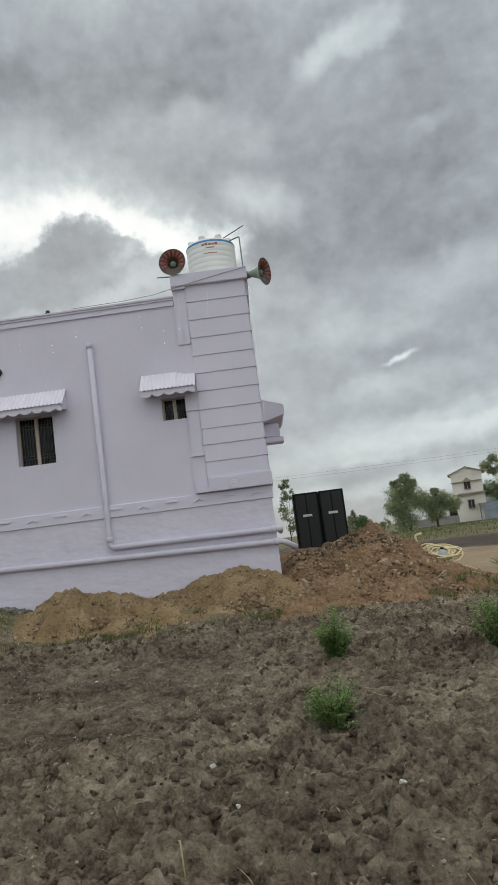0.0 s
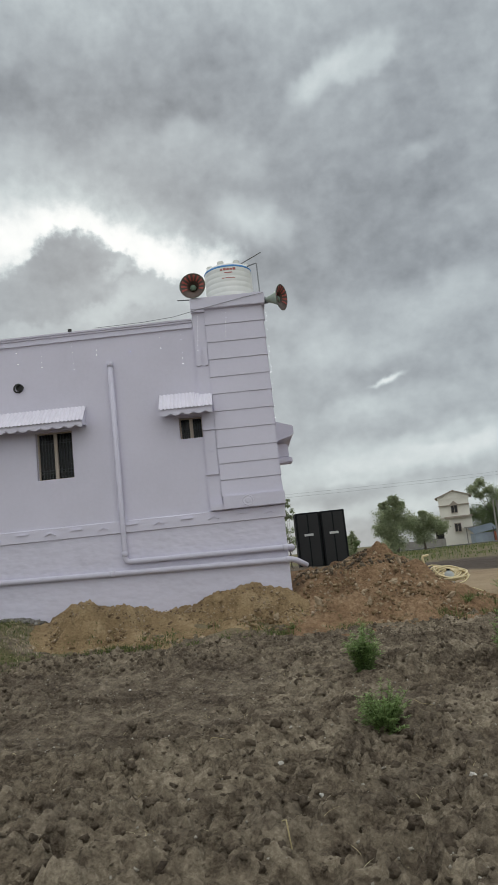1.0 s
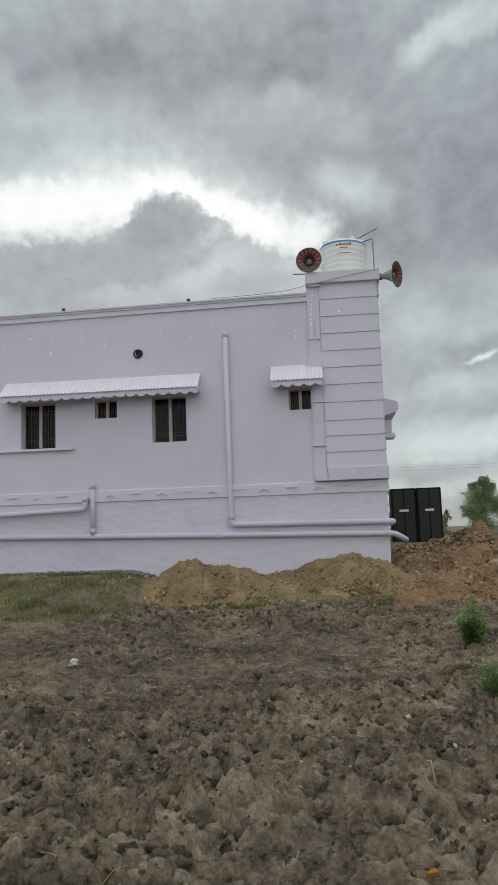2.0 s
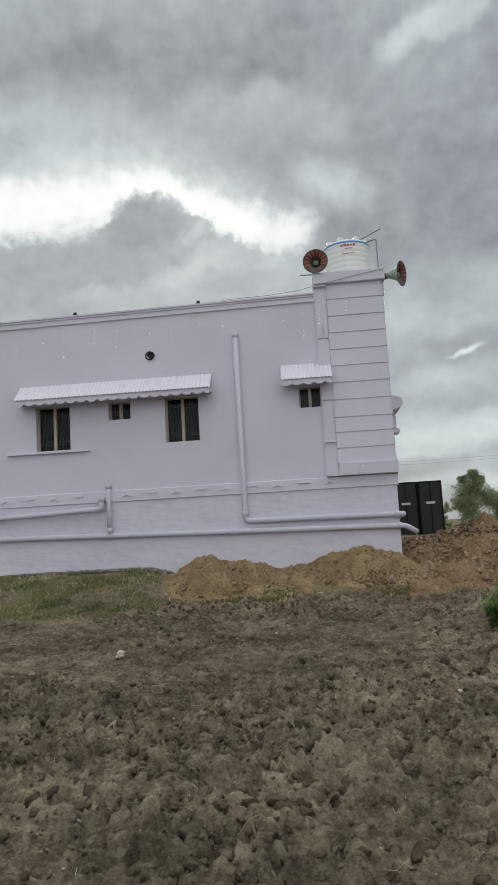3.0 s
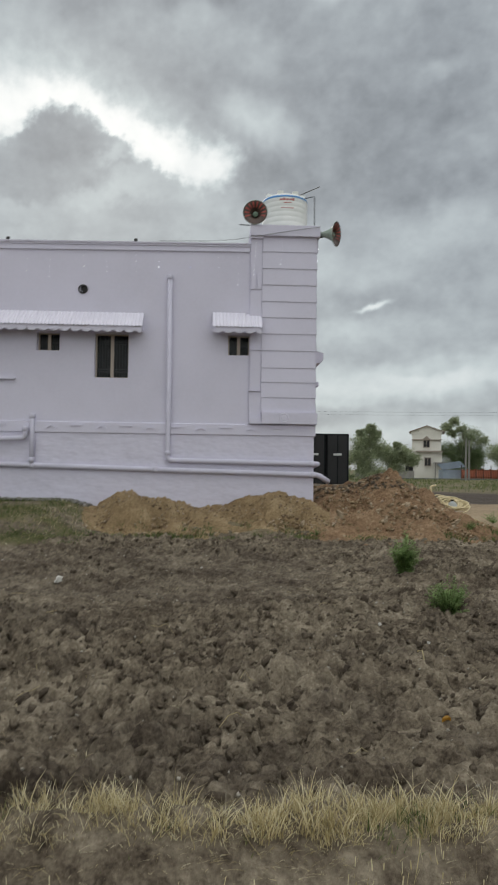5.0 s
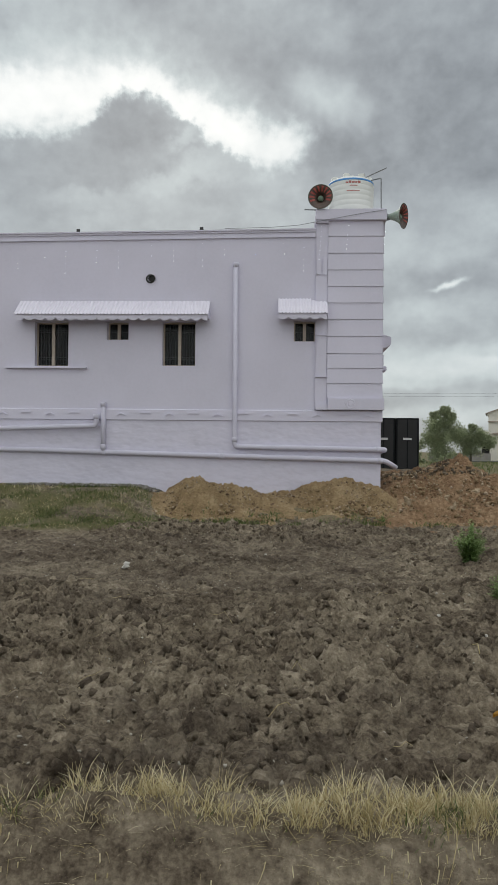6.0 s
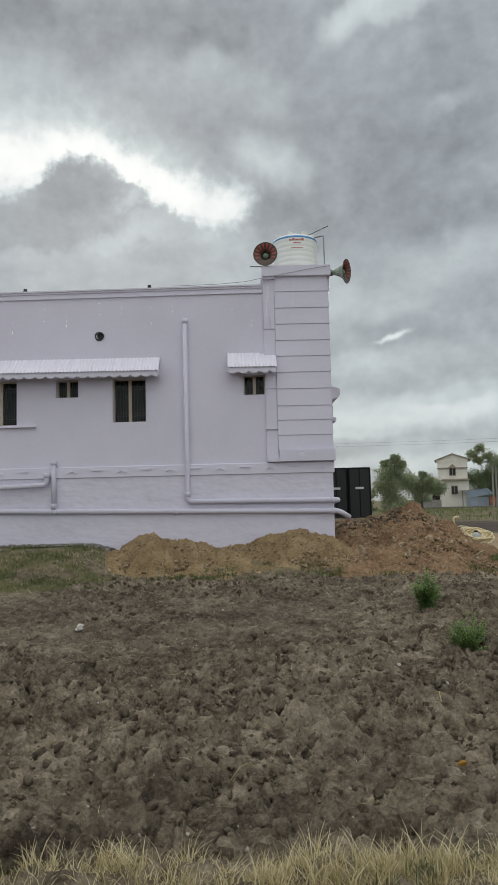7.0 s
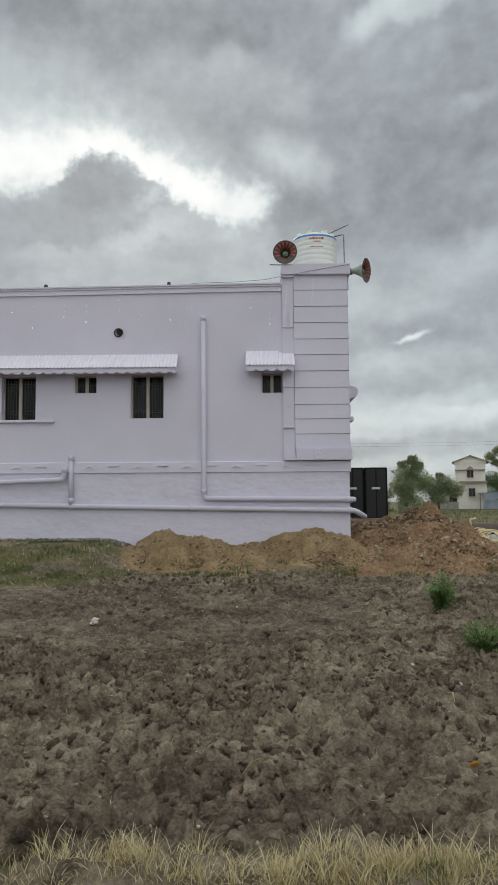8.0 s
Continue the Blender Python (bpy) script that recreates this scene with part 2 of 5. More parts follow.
M_PAIL = surface("grey_plastic_can", [(0.33, 0.36, 0.36), (0.45, 0.47, 0.46)], 6, 40, 0.5, bump=0.1)
M_HEAP = surface("ochre_loose_earth", [(0.17, 0.115, 0.062), (0.32, 0.23, 0.13), (0.46, 0.355, 0.22)], 2.2, 22, 0.95, bump=1.0, bump_scale=22, bump_depth=0.07, spec=0.1)
M_HEAPR = surface("brown_rubble_earth", [(0.105, 0.062, 0.042), (0.285, 0.182, 0.108), (0.46, 0.335, 0.215)], 1.3, 16, 0.95, bump=1.0, bump_scale=18, bump_depth=0.09, spec=0.1, fine_amt=0.45)
M_CLOD = surface("dark_clay_clods", [(0.064, 0.049, 0.037), (0.145, 0.116, 0.086), (0.26, 0.215, 0.158)], 6.0, 40, 0.95, bump=1.0, bump_scale=34, bump_depth=0.05, island=0.15, spec=0.1)
M_CHIP = surface("pale_rubble_stones", [(0.15, 0.10, 0.065), (0.26, 0.185, 0.12), (0.42, 0.34, 0.255)], 5, 30, 0.9, bump=0.5, island=0.4, spec=0.15)
M_LUMP = surface("ochre_lumps", [(0.14, 0.095, 0.052), (0.27, 0.195, 0.115), (0.44, 0.36, 0.26)], 3, 30, 0.95, bump=0.6, island=0.3, spec=0.1)
M_PEBBLE = surface("pale_pebbles", [(0.22, 0.20, 0.16), (0.42, 0.39, 0.33)], 6, 30, 0.8, island=0.4, bump=0.2)
M_WHITE = surface("white_stone", [(0.5, 0.48, 0.44), (0.7, 0.68, 0.63)], 9, 40, 0.8, bump=0.4)
M_STRAW = surface("dry_straw", [(0.40, 0.33, 0.17), (0.62, 0.53, 0.31), (0.78, 0.71, 0.49)], 6, 40, 0.8, island=0.55, bump=0, thin=0.4)
M_GRASS = surface("green_grass", [(0.07, 0.10, 0.03), (0.125, 0.165, 0.05), (0.23, 0.235, 0.10)], 2, 20, 0.8, island=0.5, bump=0, thin=0.4)
M_WEED = surface("weed_leaves", [(0.16, 0.25, 0.08), (0.27, 0.39, 0.14), (0.38, 0.50, 0.22)], 5, 30, 0.7, island=0.45, bump=0, thin=0.5)
# leaf colours lightened and greyed: part of the distance haze is painted in
M_LEAF = surface("hazed_tree_leaves", [(0.22, 0.265, 0.15), (0.32, 0.365, 0.22), (0.42, 0.455, 0.29)], 0.6, 6, 0.75, island=0.25, bump=0, thin=0.5)
M_LEAFD = surface("dark_tree_leaves", [(0.115, 0.165, 0.075), (0.175, 0.23, 0.11), (0.24, 0.295, 0.155)], 0.6, 6, 0.75, island=0.25, bump=0, thin=0.5)
M_BARK = surface("bark", [(0.06, 0.05, 0.04), (0.14, 0.12, 0.10)], 4, 30, 0.9, bump=0.5)
M_YLEAF = surface("yellow_leaf", [(0.45, 0.25, 0.04), (0.6, 0.38, 0.08)], 9, 60, 0.7, bump=0)
M_HOUSE = surface("cream_house_paint", [(0.62, 0.60, 0.54), (0.76, 0.74, 0.67)], 0.6, 8, 0.8, bump=0.2)
M_HTRIM = surface("brown_house_trim", [(0.26, 0.22, 0.18), (0.36, 0.31, 0.26)], 1, 8, 0.8, bump=0.1)
M_TIN = surface("blue_grey_tin", [(0.22, 0.27, 0.33), (0.34, 0.40, 0.46)], 1, 12, 0.45, metal=0.3, bump=0.1)
M_CONC = surface("grey_concrete", [(0.18, 0.17, 0.16), (0.30, 0.29, 0.27)], 1, 14, 0.9, bump=0.4)
M_RUBBLE = surface("grey_rubble", [(0.09, 0.085, 0.08), (0.18, 0.17, 0.155), (0.32, 0.30, 0.275)], 1, 10, 0.9, bump=0.6, island=0.4)
M_TARP = surface("orange_tarp", [(0.42, 0.14, 0.08), (0.58, 0.24, 0.15)], 1.2, 9, 0.7, bump=0.4, bump_depth=0.05)
M_ROAD = surface("grey_tarmac", [(0.10, 0.10, 0.10), (0.16, 0.16, 0.155)], 0.6, 9, 0.9, bump=0.2)


def glow(name, colour, strength):
    mt = bpy.data.materials.new(name)
    mt.use_nodes = True
    b = mt.node_tree.nodes["Principled BSDF"]
    b.inputs["Base Color"].default_value = (*colour, 1)
    b.inputs["Emission Color"].default_value = (*colour, 1)
    b.inputs["Emission Strength"].default_value = strength
    return mt


def glass(name):
    mt = bpy.data.materials.new(name)
    mt.use_nodes = True
    b = mt.node_tree.nodes["Principled BSDF"]
    b.inputs["Base Color"].default_value = (0.05, 0.06, 0.06, 1)
    b.inputs["Transmission Weight"].default_value = 0.9
    b.inputs["Roughness"].default_value = 0.08
    b.inputs["IOR"].default_value = 1.3
    return mt


M_BULB = glow("led_bulb", (0.9, 0.93, 1.0), 1.9)
M_BULBB = glow("blue_led_bulb", (0.25, 0.3, 1.0), 2.0)
M_GLASS = glass("dark_window_glass")


def ground_material():
    mt = bpy.data.materials.new("farm_soil")
    mt.use_nodes = True
    nt = mt.node_tree
    b = nt.nodes["Principled BSDF"]
    co = nt.nodes.new("ShaderNodeTexCoord")

    def tex(s, d=7.0, r=0.62):
        n = nt.nodes.new("ShaderNodeTexNoise")
        n.inputs["Scale"].default_value, n.inputs["Detail"].default_value, n.inputs["Roughness"].default_value = s, d, r
        nt.links.new(co.outputs["Object"], n.inputs["Vector"])
        return n.outputs["Fac"]

    def ramp(f, stops, lo=0.3, hi=0.7):
        r = nt.nodes.new("ShaderNodeValToRGB")
        e = r.color_ramp.elements
        while len(e) < len(stops):
            e.new(0.5)
        for i, c in enumerate(stops):
            e[i].position, e[i].color = lo + (hi - lo) * i / (len(stops) - 1), (*c, 1)
        nt.links.new(f, r.inputs[0])
        return r.outputs[0]

    def mixc(f, a, c):
        n = nt.nodes.new("ShaderNodeMix")
        n.data_type = "RGBA"
        nt.links.new(f, n.inputs[0])
        nt.links.new(a, n.inputs[6])
        nt.links.new(c, n.inputs[7])
        return n.outputs[2]

    def blend(a, c, k):
        n = nt.nodes.new("ShaderNodeMix")
        n.inputs[0].default_value = k
        nt.links.new(a, n.inputs[2])
        nt.links.new(c, n.inputs[3])
        return n.outputs[0]

    big, fine = tex(0.9), tex(16)
    crumbs = blend(blend(tex(7.5, 9.0, 0.68), tex(48, 4.0, 0.6), 0.3), big, 0.32)
    # dark patches are moist soil and also crevice shade put into the colour
    soil = ramp(crumbs, [(0.054, 0.041, 0.030), (0.142, 0.114, 0.083), (0.24, 0.20, 0.147), (0.37, 0.315, 0.235)], 0.40, 0.61)
    turned_soil = ramp(crumbs, [(0.040, 0.031, 0.027), (0.075, 0.060, 0.050), (0.12, 0.098, 0.08)], 0.38, 0.62)
    sand = ramp(blend(tex(0.35), fine, 0.45), [(0.20, 0.145, 0.09), (0.34, 0.26, 0.17), (0.42, 0.34, 0.24)])
    green = ramp(blend(tex(1.1), fine, 0.5), [(0.075, 0.082, 0.033), (0.135, 0.125, 0.062), (0.23, 0.195, 0.12)])
    at = nt.nodes.new("ShaderNodeAttribute")
    at.attribute_name = "soil_kind"
    sp = nt.nodes.new("ShaderNodeSeparateColor")
    nt.links.new(at.outputs["Color"], sp.inputs[0])
    col = mixc(sp.outputs[0], mixc(sp.outputs[2], soil, turned_soil), sand)
    col = mixc(sp.outputs[1], col, green)
    nt.links.new(col, b.inputs["Base Color"])
    b.inputs["Roughness"].default_value = 0.95
    b.inputs["Specular IOR Level"].default_value = 0.12
    bn = nt.nodes.new("ShaderNodeBump")
    bn.inputs["Strength"].default_value, bn.inputs["Distance"].default_value = 1.0, 0.06
    nt.links.new(blend(tex(15, 5.0, 0.6), tex(50), 0.35), bn.inputs["Height"])
    nt.links.new(bn.outputs[0], b.inputs["Normal"])
    return mt


M_SOIL = ground_material()


# ---- mesh helpers ----
def mesh_of(name, bm, material, smooth=False):
    me = bpy.data.meshes.new(name)
    bm.to_mesh(me)
    bm.free()
    me.materials.append(material)
    if smooth:
        me.shade_smooth()
    return me


def root_of(ob):
    while ob.parent:
        ob = ob.parent
    return ob


def thing(name, place, label, category, group="", kind=""):
    ob = new(name)
    ob.location = place
    ob.empty_display_size = 0.2
    return tagged(ob, label, category, group, kind)


def part(name, bm, material, parent=None, label="", smooth=False):
    """One mesh under a thing or a part; bm is given in world places."""
    if parent is not None:
        bmesh.ops.translate(bm, verts=bm.verts, vec=-root_of(parent).location)
    ob = new(name, mesh_of(name, bm, material, smooth))
    ob.parent = parent
    return tagged(ob, label)


def box(a, b, bevel=0.0, bm=None):
    bm = bm or bmesh.new()
    made = bmesh.ops.create_cube(bm, size=1)["verts"]
    for v in made:
        v.co = Vector([a[i] + (v.co[i] + 0.5) * (b[i] - a[i]) for i in range(3)])
    if bevel:
        bmesh.ops.bevel(bm, geom=list({e for v in made for e in v.link_edges}), offset=bevel, segments=2, affect="EDGES")
    return bm


def tube(points, r, sides=10, bm=None, caps=True, radii=None):
    """A round tube along points."""
    bm = bm or bmesh.new()
    pts = [Vector(p) for p in points]
    rings, ref = [], None
    for i, p in enumerate(pts):
        d = (pts[min(i + 1, len(pts) - 1)] - pts[max(i - 1, 0)]).normalized()
        if ref is None:
            ref = d.orthogonal().normalized()
        ref = (ref - d * ref.dot(d)).normalized()
        side = d.cross(ref)
        rr = radii[i] if radii else r
        rings.append([bm.verts.new(p + (ref * math.cos(a) + side * math.sin(a)) * rr) for a in (2 * math.pi * k / sides for k in range(sides))])
    for p, q in zip(rings, rings[1:]):
        for k in range(sides):
            bm.faces.new((p[k], p[(k + 1) % sides], q[(k + 1) % sides], q[k]))
    if caps:
        bm.faces.new(rings[0][::-1])
        bm.faces.new(rings[-1])
    return bm


def bent(points, radius, steps=5):
    """The points with each inner corner rounded."""
    out = [Vector(points[0])]
    for a, b, c in zip(points, points[1:], points[2:]):
        a, b, c = Vector(a), Vector(b), Vector(c)
        p, q = b + (a - b).normalized() * radius, b + (c - b).normalized() * radius
        for k in range(steps + 1):
            s = k / steps
            out.append((1 - s) ** 2 * p + 2 * s * (1 - s) * b + s * s * q)
    return out + [Vector(points[-1])]


def turned(profile, bm=None, sides=32, at=(0, 0, 0), axis=None):
    """A body of revolution from (radius, height) pairs, along z or along axis."""
    bm = bm or bmesh.new()
    rings = []
    q = Vector((0, 0, 1)).rotation_difference(Vector(axis)).to_matrix() if axis else Matrix.Identity(3)
    for r, h in profile:
        rings.append([bm.verts.new(Vector(at) + q @ Vector((r * math.cos(2 * math.pi * k / sides), r * math.sin(2 * math.pi * k / sides), h))) for k in range(sides)])
    for p, n in zip(rings, rings[1:]):
        for k in range(sides):
            bm.faces.new((p[k], p[(k + 1) % sides], n[(k + 1) % sides], n[k]))
    return bm


def prism(profile, x0, x1, bm=None):
    """A (y, z) outline, run along x from x0 to x1, closed."""
    bm = bm or bmesh.new()
    a = [bm.verts.new((x0, y, z)) for y, z in profile]
    b = [bm.verts.new((x1, y, z)) for y, z in profile]
    n = len(profile)
    for i in range(n):
        bm.faces.new((a[i], a[(i + 1) % n], b[(i + 1) % n], b[i]))
    bm.faces.new(a[::-1])
    bm.faces.new(b)
    bmesh.ops.recalc_face_normals(bm, faces=bm.faces)
    return bm


def mesh_from(name, verts, faces, material, smooth=False):
    """A mesh from arrays: verts (n, 3), faces (m, k)."""
    verts, faces = np.asarray(verts, np.float32), np.asarray(faces, np.int32)
    me = bpy.data.meshes.new(name)
    me.vertices.add(len(verts))
    me.vertices.foreach_set("co", verts.ravel())
    k = faces.shape[1]
    me.loops.add(faces.size)
    me.loops.foreach_set("vertex_index", faces.ravel())
    me.polygons.add(len(faces))
    me.polygons.foreach_set("loop_start", np.arange(0, faces.size, k, dtype=np.int32))
    me.polygons.foreach_set("loop_total", np.full(len(faces), k, np.int32))
    me.update(calc_edges=True)
    me.materials.append(material)
    if smooth:
        me.shade_smooth()
    return me


# ---- noise on arrays ----
def hashed(ix, iy, seed):
    h = (ix.astype(np.int64) * 374761393 + iy.astype(np.int64) * 668265263 + seed * 974711) & 0x7FFFFFFF
    h = ((h ^ (h >> 13)) * 1274126177) & 0x7FFFFFFF
    return ((h ^ (h >> 16)) & 0xFFFF) / 65535.0


def smooth_noise(x, y, seed=0):
    ix, iy = np.floor(x), np.floor(y)
    fx, fy = x - ix, y - iy
    fx, fy = fx * fx * fx * (fx * (fx * 6 - 15) + 10), fy * fy * fy * (fy * (fy * 6 - 15) + 10)
    a, b = hashed(ix, iy, seed), hashed(ix + 1, iy, seed)
    c, d = hashed(ix, iy + 1, seed), hashed(ix + 1, iy + 1, seed)
    return ((a + (b - a) * fx) * (1 - fy) + (c + (d - c) * fx) * fy) * 2 - 1


def layered(x, y, seed=0, octaves=4):
    out, amp = 0, 1.0
    for o in range(octaves):
        out = out + amp * smooth_noise(x * 2**o, y * 2**o, seed + o)
        amp *= 0.5
    return out


def lumps(x, y, seed=0):
    """Domed cells of uneven height: the clods of turned earth."""
    ix, iy = np.floor(x), np.floor(y)
    best = np.zeros(np.broadcast(x, y).shape)
    for dx in (-1, 0, 1):
        for dy in (-1, 0, 1):
            cx, cy = ix + dx, iy + dy
            px, py = cx + hashed(cx, cy, seed), cy + hashed(cx, cy, seed + 1)
            r = 0.45 + 0.5 * hashed(cx, cy, seed + 2)
            q = 1 - ((x - px) ** 2 + (y - py) ** 2) / r**2
            best = np.maximum(best, np.sqrt(np.clip(q, 0, 1)) * (0.25 + 0.75 * hashed(cx, cy, seed + 3)) * r)
    return best


def ease(a, b, v):
    s = np.clip((v - a) / (b - a), 0, 1)
    return s * s * (3 - 2 * s)


# ---- ground: one sheet to the horizon ----
def lines(lo, dense_lo, dense_hi, hi, step, grow=1.13):
    """Places of grid lines: even between the dense ends, then wider and wider."""
    mid = list(np.arange(dense_lo, dense_hi, step))
    for sign, end in ((-1, lo), (1, hi)):
        s, p = step, mid[0] if sign < 0 else mid[-1]
        while (p > end) if sign < 0 else (p < end):
            s *= grow
            p += sign * s
            mid.insert(0, p) if sign < 0 else mid.append(p)
    return np.array(mid)


def base_height(x, y):
    """The lie of the land without clods."""
    h = -0.26 * ease(-13.22, -13.60, y)
    wob = 0.5 * smooth_noise(x * 0.7, y * 0.0 + 3.3, 5)
    left = ease(-4.2, -5.4, x)
    bank_l = 0.60 * ease(-3.3 + wob * 0.5, -0.35, y)
    bank_m = 0.40 * ease(-1.9, -0.3, y)
    near = ease(4.2, 2.2, x)
    h = h + (bank_l * left + bank_m * (1 - left)) * near
    plot = ease(0.0, 2.5, y) * ease(16, 12, y) * ease(4.6, 2.9, x) * ease(-26, -22, x)
    h = h + 0.45 * plot
    far = ease(0.0, 10.0, y) * (1 - near)
    return h + 0.10 * far + 0.02 * np.clip((y - 30) / 60, 0, 1)


def field_mask(x, y):
    """Where the earth is ploughed."""
    wob = 0.35 * layered(x * 0.6, y * 0.6, 21, 3)
    edge = -1.9 - 1.5 * ease(-4.0, -5.5, x) + 0.6 * ease(2.5, 4.5, x)
    return ease(edge + 0.25, edge - 0.35, y + wob) * ease(-13.35, -12.95, y)


def clod_cells(x, y, seed):
    """Broken cells of turned earth: each its own height and tilt, with a sunk joint round it."""
    ix, iy = np.floor(x), np.floor(y)
    f1 = np.full(np.broadcast(x, y).shape, 9.0)
    f2, top = f1.copy(), np.zeros_like(f1)
    for dx in (-1, 0, 1):
        for dy in (-1, 0, 1):
            cx, cy = ix + dx, iy + dy
            px, py = cx + hashed(cx, cy, seed), cy + hashed(cx, cy, seed + 1)
            d = np.hypot(x - px, y - py)
            tilt = (hashed(cx, cy, seed + 2) - 0.5) * (x - px) + (hashed(cx, cy, seed + 4) - 0.3) * (y - py)
            t = hashed(cx, cy, seed + 3) ** 1.5 + 0.9 * tilt
            closer = d < f1
            f2 = np.where(closer, f1, np.minimum(f2, d))
            top = np.where(closer, t, top)
            f1 = np.where(closer, d, f1)
    gap = np.clip((f2 - f1) / 0.35, 0, 1)
    return top * gap**0.8 + 0.6 * np.sqrt(1 - (1 - gap) ** 2) - 0.55 * np.exp(-gap * 6)


CLOD_MEAN = 0.0


def puffed(x, y, seed):
    """Rounded crumbs parted by sharp creases."""
    return np.abs(smooth_noise(x, y, seed))


def harrowed(x, y):
    """The smoother, dragged strip across the middle of the field."""
    w = 0.9 * layered(x * 0.5, y * 0.5, 45, 3)
    return ease(-8.9, -7.6, y + w) * ease(-3.7, -5.0, y + 0.5 * w) * ease(0.6, -1.4, x + w)


def clods(x, y):
    wx = x + 0.10 * smooth_noise(x * 3.1, y * 3.1, 31) + 0.05 * smooth_noise(x * 8, y * 8, 33) + 0.018 * smooth_noise(x * 21, y * 21, 35)
    wy = y + 0.10 * smooth_noise(x * 3.1, y * 3.1, 32) + 0.05 * smooth_noise(x * 8, y * 8, 34) + 0.018 * smooth_noise(x * 21, y * 21, 36)
    big = layered(x * 0.8, y * 1.2, 41, 3)
    patch = ease(-0.55, 0.75, layered(x * 0.9, y * 1.2, 44, 4))
    drag = harrowed(x, y)
    rough = (0.80 + 0.55 * patch) * (1 - 0.42 * drag)
    h = 0.03 * big + rough * (0.05 * puffed(wx * 2.6, wy * 3.0, 51) + 0.075 * lumps(wx * 5.0, wy * 5.4, 55) + 0.10 * lumps(wx * 9.5, wy * 10, 61) + 0.035 * puffed(wx * 11, wy * 11.5, 71))
    h = h + (0.25 + 0.75 * rough) * (0.055 * lumps(wx * 18, wy * 19, 75) + 0.012 * clod_cells(wx * 13, wy * 13.5, 79) + 0.012 * puffed(x * 25, y * 26, 81)) + 0.003 * layered(x * 34, y * 34, 85, 2)
    tines = np.sin(17 * (x * 0.5 + y * 0.87) + 2.2 * smooth_noise(x * 0.8, y * 0.8, 43))
    return h + drag * 0.012 * tines - CLOD_MEAN


_gx, _gy = np.meshgrid(np.linspace(-5, 3, 160), np.linspace(-13, -4, 160))
CLOD_MEAN = float(clods(_gx, _gy).mean()) + 0.012


def build_ground():
    xs = lines(-900, -7.6, 5.0, 900, 0.0165)
    ys = lines(-300, -14.0, -8.5, 1800, 0.0145, 1.0035)
    ys = np.concatenate([ys[ys < -0.3], lines(-0.3, -0.3, 0.0, 1800, 0.06)])
    ys = np.concatenate([-14.0 - np.cumsum(0.02 * 1.2 ** np.arange(50))[::-1], ys[ys > -14.001]])
    X, Y = np.meshgrid(xs, ys)
    mask = field_mask(X, Y)
    near = ease(-60, -20, X) * ease(60, 20, X)
    Zh = base_height(X, Y)
    on = (mask > 0.001) & (near > 0.001) & (Y > -14) & (Y < 1)
    relief = np.zeros_like(X)
    relief[on] = clods(X[on], Y[on])
    Zh = Zh + mask * near * relief + (1 - mask) * near * (0.018 * layered(X * 2.2, Y * 2.2, 91, 4) + 0.02 * lumps(X * 6, Y * 6, 95) * ease(40, 10, Y))
    ny, nx = X.shape
    idx = np.arange(nx * ny).reshape(ny, nx)
    faces = np.stack([idx[:-1, :-1], idx[:-1, 1:], idx[1:, 1:], idx[1:, :-1]], -1).reshape(-1, 4)
    me = mesh_from("ground", np.stack([X, Y, Zh], -1).reshape(-1, 3), faces, M_SOIL, smooth=True)
    n = layered(X * 0.35, Y * 0.35, 101, 4)
    n2 = layered(X * 1.3, Y * 1.3, 111, 3)
    sandy = ease(-1.2, 0.6, Y) * ease(2.6, 3.6, X) * ease(13.0, 10.5, Y + 1.2 * n)
    sandy = np.maximum(sandy, 0.55 * ease(-4.5, -1.2, Y) * ease(1, -1, Y) * (1 - mask) * ease(-0.2, 0.6, n2))
    dark = ease(10.5, 13.0, Y + 1.2 * n) * ease(28, 24, Y + 2 * n)
    damp = mask * np.clip(0.30 * harrowed(X, Y) + 0.35 * ease(0.2, 1.1, layered(X * 1.6, Y * 2.2, 46, 4)), 0, 0.4) * ease(-1, -2, Y)
    green = ease(24, 28, Y + 2 * n) * (0.75 + 0.25 * np.clip(n, -1, 1))
    bank = (1 - mask) * ease(-4.0, -3.0, Y) * ease(0.0, -0.3, Y) * ease(-0.7, 0.5, n2 + 0.5 * n)
    green = np.maximum(green, bank * ease(-3.8, -4.8, X) * 0.9 + bank * 0.35)
    green = np.maximum(green, ease(-13.8, -14.5, Y) * 0.25)
    rgb = np.stack([np.clip(sandy, 0, 1) * (1 - dark), np.clip(green, 0, 1) * (1 - dark), np.maximum(dark, damp), np.ones_like(dark)], -1).astype(np.float32)
    col = me.color_attributes.new("soil_kind", "FLOAT_COLOR", "POINT")
    col.data.foreach_set("color", rgb.ravel())
    return tagged(new("ground", me), "ploughed dark clay field with loose clods", "field", kind="structure")


build_ground()


def height_at(x, y):
    x, y = np.atleast_1d(np.asarray(x, float)), np.atleast_1d(np.asarray(y, float))
    k = field_mask(x, y)
    return base_height(x, y) + k * clods(x, y)


